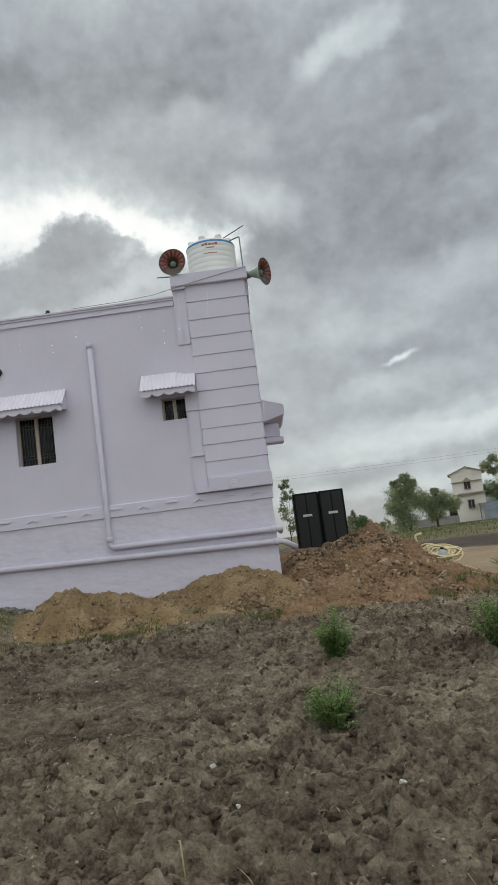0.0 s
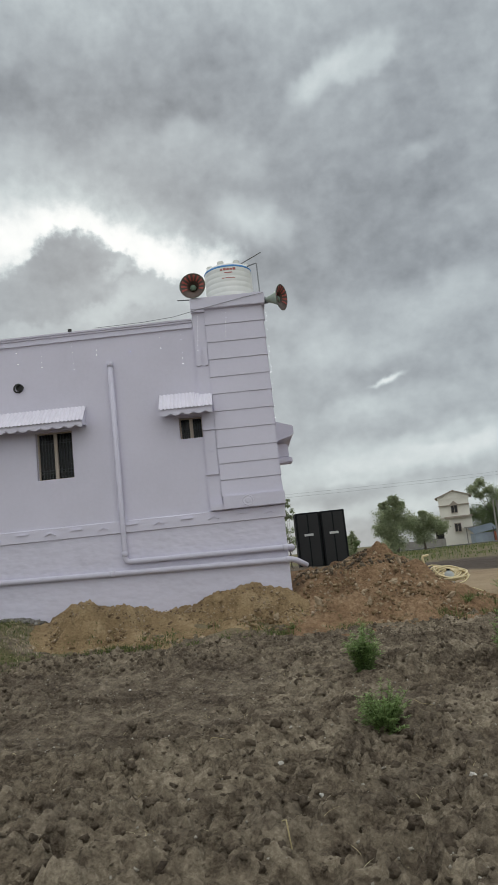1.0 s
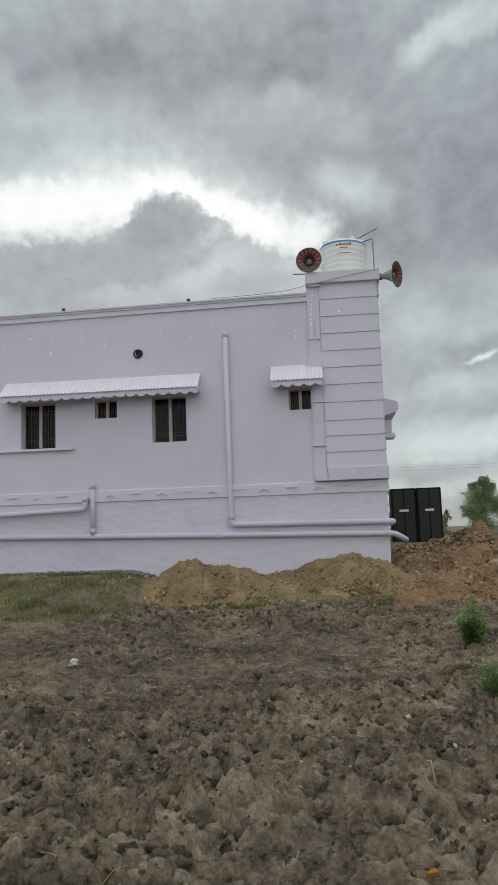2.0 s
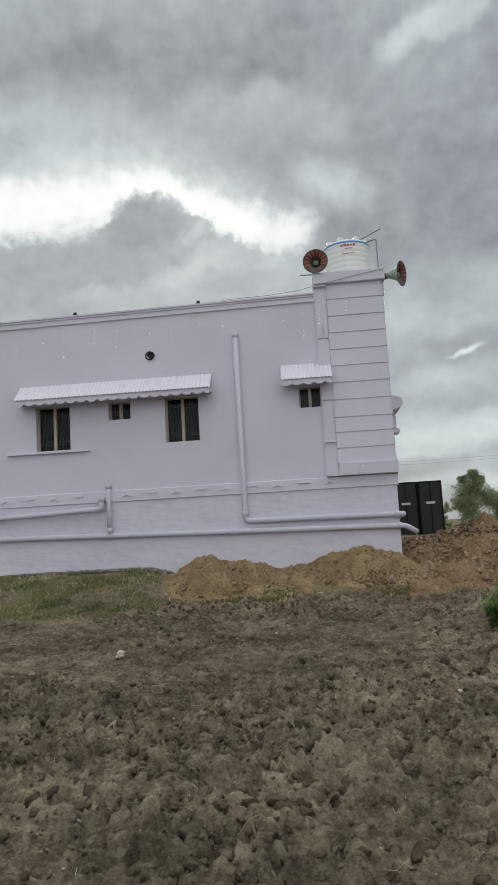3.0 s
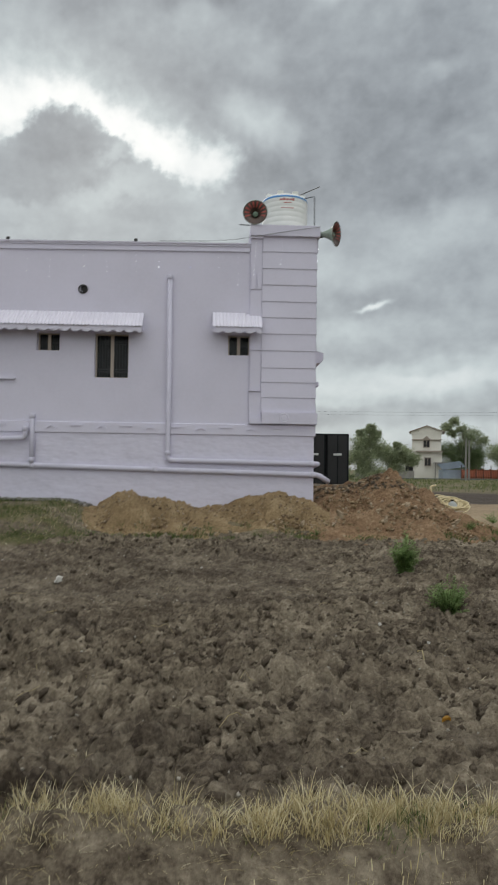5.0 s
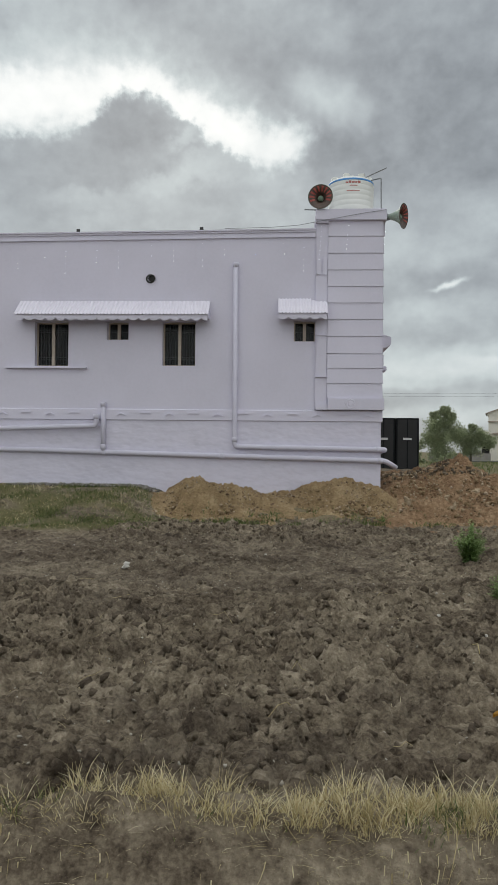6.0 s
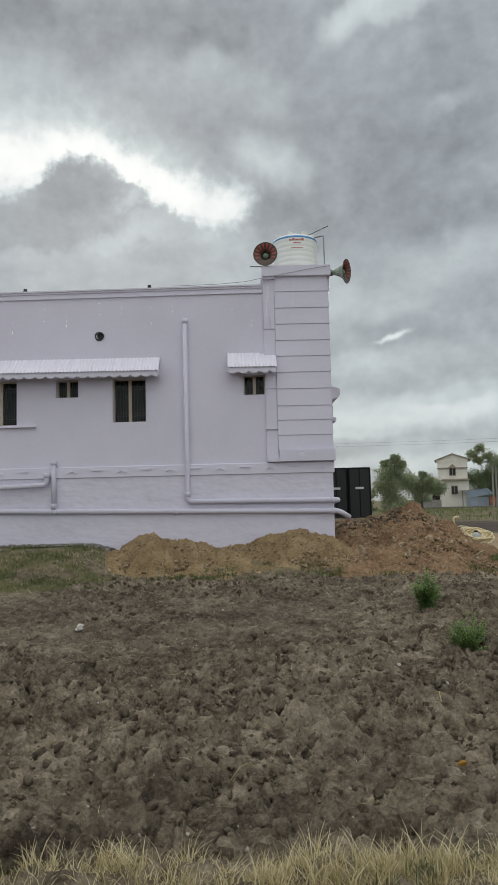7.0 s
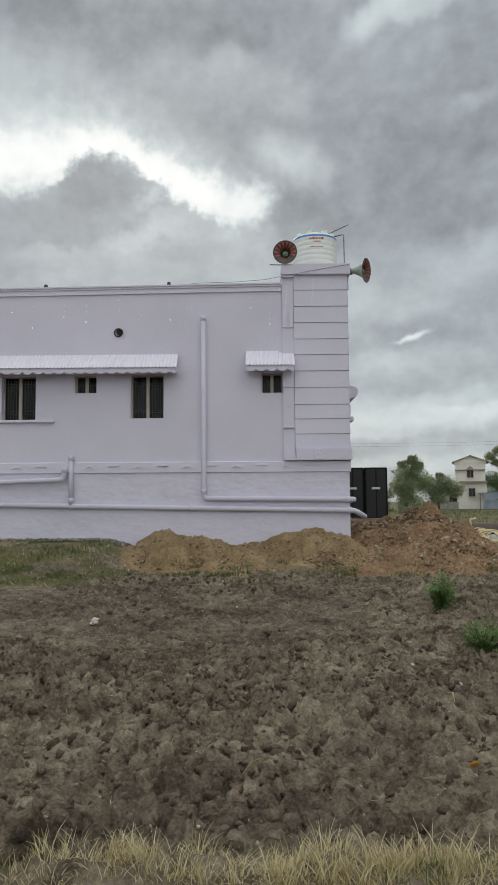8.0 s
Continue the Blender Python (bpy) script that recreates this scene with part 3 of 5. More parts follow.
# ---- heaps of earth ----
def heap_front(x, y):
    top = 0.34 * np.exp(-(((x + 3.95) / 0.6) ** 2)) + 0.15 * np.exp(-(((x + 3.0) / 0.7) ** 2)) + 0.34 * np.exp(-(((x + 0.75) / 0.95) ** 2))
    top = top + 0.44 * ease(-4.88, -4.45, x) * ease(1.0, -0.25, x)
    y = y + 0.16 * layered(x * 1.7, y * 1.7, 221, 3) * ease(-0.5, -0.9, y)
    across = np.where(y > -0.42, 1 - 0.12 * ease(-0.42, 0.05, y), ease(-1.75, -0.42, y))
    return top * across + ease(-1.75, -1.3, y) * ease(-4.85, -4.5, x) * ease(0.6, 0.0, x) * 0.04 - 0.03


def heap_side(x, y):
    ridge = 0.95 * ease(-0.6, 0.4, x) * ease(3.55, 2.3, x) + 0.34 * np.exp(-(((x - 1.75) / 0.55) ** 2 + ((y - 1.2) / 0.9) ** 2))
    along = ease(-2.45 + 0.25 * np.sin(x * 2.1), 1.0, y) ** 0.8 * ease(4.5, 2.4, y)
    return ridge * along + 0.26 * np.exp(-(((x - 3.3) / 0.9) ** 2 + ((y + 0.7) / 1.0) ** 2)) - 0.03


def build_heap(name, fn, x0, x1, y0, y1, step, material, label, seed, rough):
    xs, ys = np.arange(x0, x1, step), np.arange(y0, y1, step)
    X, Y = np.meshgrid(xs, ys)
    b = fn(X, Y)
    edge = np.minimum.reduce([ease(x0, x0 + 0.3, X), ease(x1, x1 - 0.3, X), ease(y0, y0 + 0.3, Y)])
    body = np.clip(b / 0.15, 0, 1)
    Zh = b + body * rough * (0.07 * layered(X * 2.0, Y * 2.0, seed, 4) + 0.034 * clod_cells(X * 4.5 + 0.3 * smooth_noise(X * 5, Y * 5, seed + 2), Y * 5.5, seed + 9) + 0.016 * clod_cells(X * 11, Y * 12 + 0.4 * smooth_noise(X * 9, Y * 9, seed + 3), seed + 19) + 0.008 * layered(X * 12, Y * 12, seed + 5, 2) - 0.06)
    under = base_height(X, Y)
    Zh = np.where(b > 0.05, np.maximum(Zh, under + 0.02 + 0.02 * layered(X * 3, Y * 3, seed + 7, 3)), np.maximum(Zh, -0.2))
    Zh = np.where(Y > 0.03, np.maximum(Zh, b - 0.05), Zh) - (1 - edge) * 0.35
    ny, nx = X.shape
    idx = np.arange(nx * ny).reshape(ny, nx)
    faces = np.stack([idx[:-1, :-1], idx[:-1, 1:], idx[1:, 1:], idx[1:, :-1]], -1).reshape(-1, 4)
    me = mesh_from(name, np.stack([X, Y, Zh], -1).reshape(-1, 3), faces, material, smooth=True)
    return tagged(new(name, me), label, "earth heap")


build_heap("earth_mound", heap_front, -5.3, 0.7, -2.0, 0.02, 0.028, M_HEAP, "ochre heap of loose dug earth against the wall", 200, 1.7)
build_heap("earth_mound", heap_side, -0.7, 5.4, -2.8, 4.8, 0.032, M_HEAPR, "brown heap of earth and rubble beside the house", 300, 1.7)


# ---- the house ----
house = thing("house", (-6.0, 4.0, 0.3), "lilac painted village house with flat roof and parapet", "house")
DEPTH, LEFT = 9.0, -13.0
OPENINGS = {"A": (-7.58, -6.81, 3.20, 4.185), "a": (-5.98, -5.48, 3.78, 4.185), "B": (-4.755, -4.01, 3.215, 4.19), "C": (-1.895, -1.41, 3.755, 4.21)}


def pierced(x0, x1, z0, z1, y0, y1, holes):
    """A wall along x with openings through it."""
    bm = bmesh.new()
    xs = sorted({x0, x1, *(h[0] for h in holes), *(h[1] for h in holes)})
    zs = sorted({z0, z1, *(h[2] for h in holes), *(h[3] for h in holes)})

    def open_at(x, z):
        return any(h[0] < x < h[1] and h[2] < z < h[3] for h in holes)

    for y, flip in ((y0, False), (y1, True)):
        grid = {(x, z): bm.verts.new((x, y, z)) for x in xs for z in zs}
        for a, b in zip(xs, xs[1:]):
            for c, d in zip(zs, zs[1:]):
                if not open_at((a + b) / 2, (c + d) / 2):
                    loop = [grid[a, c], grid[b, c], grid[b, d], grid[a, d]]
                    bm.faces.new(loop[::-1] if flip else loop)
    for a, b, c, d in [(x0, x1, z0, z1), *holes]:
        ring = [(a, c), (b, c), (b, d), (a, d)]
        for (p, q), (r, s) in zip(ring, ring[1:] + ring[:1]):
            bm.faces.new([bm.verts.new(v) for v in ((p, y0, q), (r, y0, s), (r, y1, s), (p, y1, q))])
    bmesh.ops.remove_doubles(bm, verts=bm.verts, dist=0.0005)
    bmesh.ops.recalc_face_normals(bm, faces=bm.faces)
    return bm


part("wall", pierced(LEFT, -0.02, 2.05, 6.03, 0.0, 0.23, list(OPENINGS.values())), M_PAINT, house)
part("plinth", box((LEFT, -0.012, 0.0), (0.0, 0.25, 2.05)), M_PLINTH, house, "rough plastered lilac plinth")
part("wall", box((-0.23, 0.23, 0.0), (-0.02, DEPTH, 6.03)), M_PAINT, house)
part("wall", box((LEFT, 0.23, 0.0), (LEFT + 0.2, DEPTH, 6.03)), M_PAINT, house)
part("wall", box((LEFT + 0.2, DEPTH - 0.2, 0.0), (-0.23, DEPTH, 6.03)), M_PAINT, house)
part("floor_slab", box((LEFT + 0.2, 0.25, 1.9), (-0.23, DEPTH - 0.2, 2.05)), M_ROOM, house)
part("roof", box((LEFT + 0.2, 0.23, 5.15), (-0.23, DEPTH - 0.2, 5.32)), M_CONC, house, "grey concrete roof slab")
for xw in (-6.35, -5.2, -2.6):
    part("inner_wall", box((xw, 0.24, 2.05), (xw + 0.12, 4.0, 5.14)), M_ROOM, house)
part("inner_wall", box((LEFT + 0.2, 4.0, 2.05), (-0.23, 4.12, 5.14)), M_ROOM, house)


def parapet_line(bm):
    for v in bm.verts:
        v.co.z += (v.co.x + 1.44) * 0.0115
    return bm


PAR = [(-0.035, 6.02), (-0.035, 6.055), (-0.02, 6.06), (-0.02, 6.12), (-0.045, 6.13), (-0.045, 6.165), (-0.07, 6.17), (-0.07, 6.20), (0.16, 6.20), (0.16, 6.02)]
part("parapet", parapet_line(prism(PAR, LEFT, -1.435)), M_TRIM, house, "stepped lilac parapet moulding")
part("parapet", box((LEFT + 0.02, 0.3, 6.03), (LEFT + 0.18, DEPTH, 6.1)), M_TRIM, house)

# band above the plinth with raised motifs
BAND = [(-0.013, 2.03), (-0.045, 2.045), (-0.045, 2.258), (-0.04, 2.268), (-0.001, 2.278), (-0.001, 2.03)]
part("band", prism(BAND, LEFT, 0.03), M_TRIM, house, "raised lilac band with chevron motifs")


def chevron(x):
    bm = bmesh.new()
    for s in (-1, 1):
        b = box((-0.118, -0.022, -0.013), (0.0, 0.012, 0.013), 0.004)
        bmesh.ops.transform(b, matrix=Matrix.Translation((x, -0.05, 2.185)) @ Matrix.Scale(s, 4, (1, 0, 0)) @ pose(0, 0, 0, 0, -27, 0), verts=b.verts)
        me = bpy.data.meshes.new("tmp")
        b.to_mesh(me)
        bm.from_mesh(me)
        bpy.data.meshes.remove(me)
    bmesh.ops.recalc_face_normals(bm, faces=bm.faces)
    return bm


for x in (-8.26, -7.195, -5.624, -4.558, -3.518, -2.442, -1.367, -0.281):
    part("chevron", chevron(x), M_TRIM, house)
for x in (-7.73, -6.667, -5.097, -4.04, -2.972, -1.898, -0.82):
    part("dash_motif", box((x - 0.12, -0.074, 2.178), (x + 0.12, -0.04, 2.204), 0.004), M_TRIM, house)

# corner pillar with stepped panels
part("pillar", box((-1.425, -0.03, 2.28), (-0.005, 2.2, 6.36), 0.006), M_PAINT, house)
GROOVES = (2.534, 2.854, 3.181, 3.494, 3.866, 4.23, 4.584, 4.933, 5.295, 5.653, 6.018, 6.352)
for lo, hi in zip(GROOVES, GROOVES[1:]):
    prof = [(-0.03, lo + 0.004), (-0.086, lo + 0.004), (-0.086, lo + 0.022), (-0.072, hi - 0.02), (-0.072, hi), (-0.03, hi)]
    part("pillar_panel", prism(prof, -1.165, 0.004), M_PAINT, house)
    side = bmesh.new()
    outline = [(0.0, lo + 0.012), (0.036, lo + 0.010), (0.036, lo + 0.03), (0.022, hi), (0.0, hi)]
    rows = [[side.verts.new((x - 0.003, y, z)) for x, z in outline] for y in (-0.028, 1.15)]
    for i in range(5):
        j = (i + 1) % 5
        side.faces.new((rows[0][i], rows[0][j], rows[1][j], rows[1][i]))
    side.faces.new(rows[0][::-1])
    side.faces.new(rows[1])
    bmesh.ops.recalc_face_normals(side, faces=side.faces)
    part("pillar_panel", side, M_PAINT, house)
part("pillar_strip", box((-1.42, -0.055, 2.30), (-1.168, -0.028, 6.352), 0.004), M_PAINT, house)
part("strip_rib", box((-1.41, -0.085, 5.19), (-1.31, -0.05, 5.57), 0.008), M_TRIM, house)
part("strip_rib", box((-1.27, -0.085, 5.19), (-1.18, -0.05, 5.57), 0.008), M_TRIM, house)
part("strip_moulding", box((-1.425, -0.10, 3.875), (-1.168, -0.05, 3.90), 0.006), M_TRIM, house)
part("strip_moulding", box((-1.435, -0.10, 2.985), (-1.168, -0.05, 3.012), 0.006), M_TRIM, house)
part("strip_panel", box((-1.40, -0.075, 3.012), (-1.185, -0.05, 3.875), 0.006), M_PAINT, house)
for s in (-1, 1):
    dm = box((-0.075, -0.008, -0.01), (0.0, 0.008, 0.01), 0.003)
    bmesh.ops.transform(dm, matrix=Matrix.Translation((-1.29, -0.08, 3.44)) @ Matrix.Scale(s, 4, (1, 0, 0)) @ pose(0, 0, 0, 0, 40, 0), verts=dm.verts)
    part("diamond_motif", dm, M_TRIM, house)
part("pillar_base", box((-1.15, -0.16, 2.285), (0.05, 0.9, 2.535), 0.008), M_PAINT, house)
part("pillar_base", box((-1.40, -0.13, 2.283), (-1.15, 0.0, 2.40), 0.006), M_PAINT, house)
part("base_emblem", turned([(0.0, 0.012), (0.045, 0.011), (0.06, 0.005), (0.085, 0.005), (0.10, 0.010), (0.115, 0.0)], at=(-0.67, -0.158, 2.415), axis=(0, -1, 0), sides=8), M_TRIM, house)
part("pillar_cap", box((-1.435, -0.15, 6.352), (0.075, 2.3, 6.592), 0.01), M_PAINT, house, "overhanging lilac pillar cap")
part("cap_step", box((-1.435, -0.125, 6.30), (-1.16, 0.0, 6.353), 0.004), M_PAINT, house)
part("side_bracket", box((-0.004, 0.02, 6.05), (0.055, 0.12, 6.352), 0.01), M_PAINT, house)

# sunshade on the return wall
shade = bmesh.new()
prof = [(-0.02, 4.45), (0.54, 4.27), (0.57, 4.24), (0.57, 4.10), (0.52, 4.03), (0.0, 3.89), (-0.02, 3.89)]
rows = [[shade.verts.new((x, y, z)) for x, z in prof] for y in (2.62, 4.8)]
for i in range(len(prof)):
    j = (i + 1) % len(prof)
    shade.faces.new((rows[0][i], rows[0][j], rows[1][j], rows[1][i]))
shade.faces.new(rows[0][::-1])
shade.faces.new(rows[1])
bmesh.ops.recalc_face_normals(shade, faces=shade.faces)
part("sunshade", shade, M_PAINT, house, "sloped lilac sunshade over the side opening")
part("sunshade_bracket", box((-0.02, 2.9, 3.56), (0.42, 3.2, 3.89), 0.03), M_PAINT, house)
part("sunshade_bracket", box((-0.02, 2.85, 3.44), (0.49, 3.3, 3.56), 0.02), M_PAINT, house)


def window(x0, x1, z0, z1, leaves=2):
    """A framed opening with a mullion, glass and a steel grille, set back in the wall."""
    f, y = 0.034, 0.145
    win = part("window", box((x0 + 0.004, y, z0 + 0.004), (x1 - 0.004, y + 0.07, z0 + f), 0.004), M_FRAME, house, "cream framed window with dark glass and steel grille")
    part("frame", box((x0 + 0.004, y, z1 - f), (x1 - 0.004, y + 0.07, z1 - 0.004), 0.004), M_FRAME, win)
    part("frame", box((x0 + 0.004, y, z0 + f), (x0 + f + 0.01, y + 0.07, z1 - f), 0.004), M_FRAME, win)
    part("frame", box((x1 - f, y, z0 + f), (x1 - 0.004, y + 0.07, z1 - f), 0.004), M_FRAME, win)
    for a, b, c, d in ((x0 - 0.001, x0 + 0.012, z0, z1), (x1 - 0.012, x1 + 0.001, z0, z1), (x0 + 0.012, x1 - 0.012, z0 - 0.001, z0 + 0.01), (x0 + 0.012, x1 - 0.012, z1 - 0.01, z1 + 0.001)):
        part("jamb_lining", box((a, 0.006, c), (b, y + 0.002, d)), M_TRIM, win)
    xm = (x0 + x1) / 2
    part("mullion", box((xm - 0.034, y - 0.012, z0 + f), (xm + 0.034, y + 0.07, z1 - f), 0.005), M_FRAME, win)
    for a, b in ((x0 + f + 0.01, xm - 0.034), (xm + 0.034, x1 - f)):
        part("pane", box((a, y + 0.045, z0 + f), (b, y + 0.051, z1 - f)), M_GLASS, win)
        grille = bmesh.new()
        n = 4 if z1 - z0 > 0.6 else 3
        for k in range(1, n + 1):
            xx = a + (b - a) * k / (n + 1)
            tube([(xx, y + 0.024, z0 + f - 0.01), (xx, y + 0.024, z1 - f + 0.01)], 0.0065, 5, grille)
        for q in ((0.14, 0.2, 0.8, 0.86) if n == 4 else (0.5,)):
            zz = z0 + f + (z1 - z0 - 2 * f) * q
            box((a, y + 0.02, zz - 0.006), (b, y + 0.032, zz + 0.006), bm=grille)
        part("grille", grille, M_BAR, win)


for o in OPENINGS.values():
    window(*o)
part("window_sill", box((-8.2, -0.075, 3.150), (-6.40, 0.0, 3.190), 0.006), M_TRIM, house, "thin lilac ledge under the window")


def awning(x0, x1, y_out, z_wall, z_out, notch=None):
    """Corrugated sheet on a sloping frame, with a scalloped valance along its edge."""
    bm = bmesh.new()
    n = int((x1 - x0) / 0.0125)
    top, low, top2, low2 = [], [], [], []
    for i in range(n + 1):
        x = x0 + (x1 - x0) * i / n
        w = 0.009 * math.sin(2 * math.pi * (x - x0) / 0.075)
        lift = 0.028 if notch and x > notch else 0.0
        for row, y, z in ((top, -0.005, z_wall - lift), (low, y_out, z_out), (top2, -0.005, z_wall - lift - 0.008), (low2, y_out, z_out - 0.008)):
            row.append(bm.verts.new((x, y, z + w)))
    for i in range(n):
        bm.faces.new((low[i], low[i + 1], top[i + 1], top[i]))
        bm.faces.new((top2[i], top2[i + 1], low2[i + 1], low2[i]))
        bm.faces.new((low2[i], low2[i + 1], low[i + 1], low[i]))
    bmesh.ops.recalc_face_normals(bm, faces=bm.faces)
    aw = part("awning", bm, M_AWN, house, "lilac corrugated awning with scalloped valance")
    val = bmesh.new()
    m = int((x1 - x0 - 0.04) / 0.02)
    rows = [[], [], [], []]
    for i in range(m + 1):
        x = x0 + 0.02 + (x1 - x0 - 0.04) * i / m
        drop = 0.075 + 0.065 * abs(math.sin(math.pi * (x - x0) / 0.225)) ** 0.7
        rows[0].append(val.verts.new((x, y_out + 0.03, z_out - 0.012)))
        rows[1].append(val.verts.new((x, y_out + 0.03, z_out - drop)))
        rows[2].append(val.verts.new((x, y_out + 0.05, z_out - drop)))
        rows[3].append(val.verts.new((x, y_out + 0.05, z_out - 0.012)))
    for i in range(m):
        for a, b in ((0, 1), (1, 2), (2, 3)):
            val.faces.new((rows[a][i], rows[b][i], rows[b][i + 1], rows[a][i + 1]))
    bmesh.ops.recalc_face_normals(val, faces=val.faces)
    part("valance", val, M_TRIM, aw)
    for xe in (x0 + 0.015, x1 - 0.04):
        cheek = prism([(-0.003, z_wall - 0.05), (-0.003, z_wall - 0.40), (y_out + 0.05, z_out - 0.10), (y_out + 0.05, z_out - 0.015)], xe, xe + 0.022)
        part("side_cheek", cheek, M_TRIM, aw)
    for k in range(max(2, int((x1 - x0) / 0.9))):
        xx = x0 + 0.1 + (x1 - x0 - 0.2) * k / max(1, int((x1 - x0) / 0.9) - 1)
        part("strut", tube([(xx, 0.0, z_wall - 0.05), (xx, y_out + 0.05, z_out - 0.03)], 0.012, 6), M_BAR, aw)


awning(-7.90, -3.70, -0.42, 4.635, 4.285)
awning(-2.225, -1.17, -0.42, 4.69, 4.315, notch=-1.52)

# sleeve closed by a black disc: the hole's darkness is put into the colour
sleeve = part("vent_sleeve", turned([(0.075, 0.0), (0.075, 0.05), (0.062, 0.055), (0.062, 0.008), (0.0, 0.007)], at=(-4.985, -0.002, 5.13), axis=(0, -1, 0), sides=20), M_HOLE, house, "dark pipe sleeve with its hole painted black")
part("broken_rim", turned([(0.075, 0.0), (0.105, 0.004), (0.10, 0.014), (0.074, 0.02)], at=(-5.02, -0.002, 5.125), axis=(0, -1, 0), sides=9), M_HOLE, sleeve)


# ---- drain pipes on the wall ----
def drain_pipe(points, r, label, collars=(), bend=0.10, open_end=False):
    ob = thing("drain_pipe", points[0], label, "pipe", "drain pipes on the wall")
    part("pipe", tube(bent(points, bend), r, 14), M_PIPE, ob, smooth=True)
    for p, d in collars:
        p, d = Vector(p), Vector(d).normalized()
        part("collar", tube([p - d * 0.05, p - d * 0.047, p + d * 0.047, p + d * 0.05], r, 14, radii=[r, r + 0.009, r + 0.009, r]), M_PIPE, ob, smooth=True)
    return ob


R = 0.055
drain_pipe([(-3.15, -R - 0.005, 5.45), (-3.14, -R - 0.005, 1.475), (0.085, -R - 0.02, 1.44), (0.095, 0.9, 1.40)], R, "lilac painted plastic downpipe running along the plinth",
           collars=[((-3.15, -R - 0.005, 5.41), (0, 0, 1)), ((-3.14, -R - 0.005, 1.63), (0, 0, 1)), ((-0.05, -R - 0.02, 1.442), (1, 0, 0))])
drain_pipe([(-12.5, -R - 0.005, 1.42), (-7.5, -R - 0.005, 1.365), (-4.0, -R - 0.005, 1.285), (0.09, -R - 0.015, 1.205), (0.34, 0.10, 1.06)], R, "long lilac painted waste pipe along the plinth",
           collars=[((-6.0, -R - 0.005, 1.33), (1, 0, 0)), ((-3.4, -R - 0.006, 1.273), (1, 0, 0)), ((-0.02, -R - 0.015, 1.208), (1, 0, 0))])
drain_pipe([(-6.01, -R - 0.012, 2.40), (-6.005, -R - 0.012, 1.36)], R - 0.002, "short upright lilac vent pipe", collars=[((-6.01, -R - 0.012, 2.37), (0, 0, 1)), ((-6.006, -R - 0.012, 1.45), (0, 0, 1))])
drain_pipe([(-12.5, -R - 0.07, 1.72), (-7.6, -R - 0.07, 1.845), (-6.145, -R - 0.07, 1.90), (-6.145, -R - 0.07, 2.14)], R - 0.002, "lilac painted pipe ending in an upturned elbow", collars=[((-6.145, -R - 0.07, 2.10), (0, 0, 1))])


# ---- roof: tank, loudspeakers, cables ----
tank = thing("water_tank", (-0.6, 1.0, 6.592), "white ribbed plastic water tank with blue band", "water tank")
TX, TY, TZ, TR = -0.6, 1.0, 6.592, 0.515
prof = [(0.0, 0.0), (TR - 0.03, 0.0), (TR, 0.03)]
for k in range(7):
    z = 0.06 + k * 0.115
    prof += [(TR, z), (TR - 0.0035, z + 0.012), (TR - 0.0035, z + 0.026), (TR, z + 0.038)]
prof += [(TR, 0.85), (TR - 0.02, 0.93), (TR - 0.05, 0.945), (TR - 0.10, 0.965), (0.26, 1.0), (0.0, 1.01)]
part("tank_body", turned(prof, at=(TX, TY, TZ), sides=48), M_TANK, tank, smooth=True)
part("tank_lid", turned([(0.24, 0.99), (0.24, 1.035), (0.21, 1.05), (0.05, 1.055), (0.0, 1.055)], at=(TX, TY, TZ), sides=28), M_TANK, tank)
part("blue_band", turned([(TR + 0.003, 0.855), (TR + 0.004, 0.88), (TR - 0.006, 0.90), (TR - 0.012, 0.90)], at=(TX, TY, TZ), sides=48), M_BLUE, tank, "blue printed band", smooth=True)
for a in (200, 250, 300, 345):
    px, py = TX + 0.40 * math.cos(radians(a)), TY + 0.40 * math.sin(radians(a))
    part("tank_lug", box((px - 0.07, py - 0.06, TZ + 0.92), (px + 0.07, py + 0.06, TZ + 1.03), 0.02), M_TANK, tank)


def wrapped(a0, a1, z0, z1, out=0.004):
    bm = bmesh.new()
    ring = []
    for k in range(9):
        a = radians(a0 + (a1 - a0) * k / 8)
        ring.append([bm.verts.new((TX + (TR + o) * math.cos(a), TY + (TR + o) * math.sin(a), TZ + z)) for o, z in ((out - 0.003, z0), (out, z0), (out, z1), (out - 0.003, z1))])
    for p, q in zip(ring, ring[1:]):
        for i in range(3):
            bm.faces.new((p[i], q[i], q[i + 1], p[i + 1]))
    bmesh.ops.recalc_face_normals(bm, faces=bm.faces)
    return bm


for a0, a1, z0, z1 in ((252, 258, 0.78, 0.815), (259.5, 266, 0.78, 0.83), (267.5, 274, 0.78, 0.815), (275.5, 281, 0.78, 0.815), (282.5, 289, 0.78, 0.83), (262, 281, 0.715, 0.735), (255, 287, 0.60, 0.615)):
    part("print_mark", wrapped(a0, a1, z0, z1), M_RED, tank, "red printed mark")
part("inlet_pipe", tube(bent([(TX + 0.40, TY - 0.2, TZ + 0.93), (0.03, 0.55, TZ + 0.90), (0.03, 0.50, TZ)], 0.04), 0.014, 8), M_STEEL, tank)
part("overflow_rod", tube([(TX + 0.3, TY - 0.3, TZ + 0.97), (TX + 0.75, TY - 0.42, TZ + 1.14)], 0.011, 6), M_STEEL, tank)


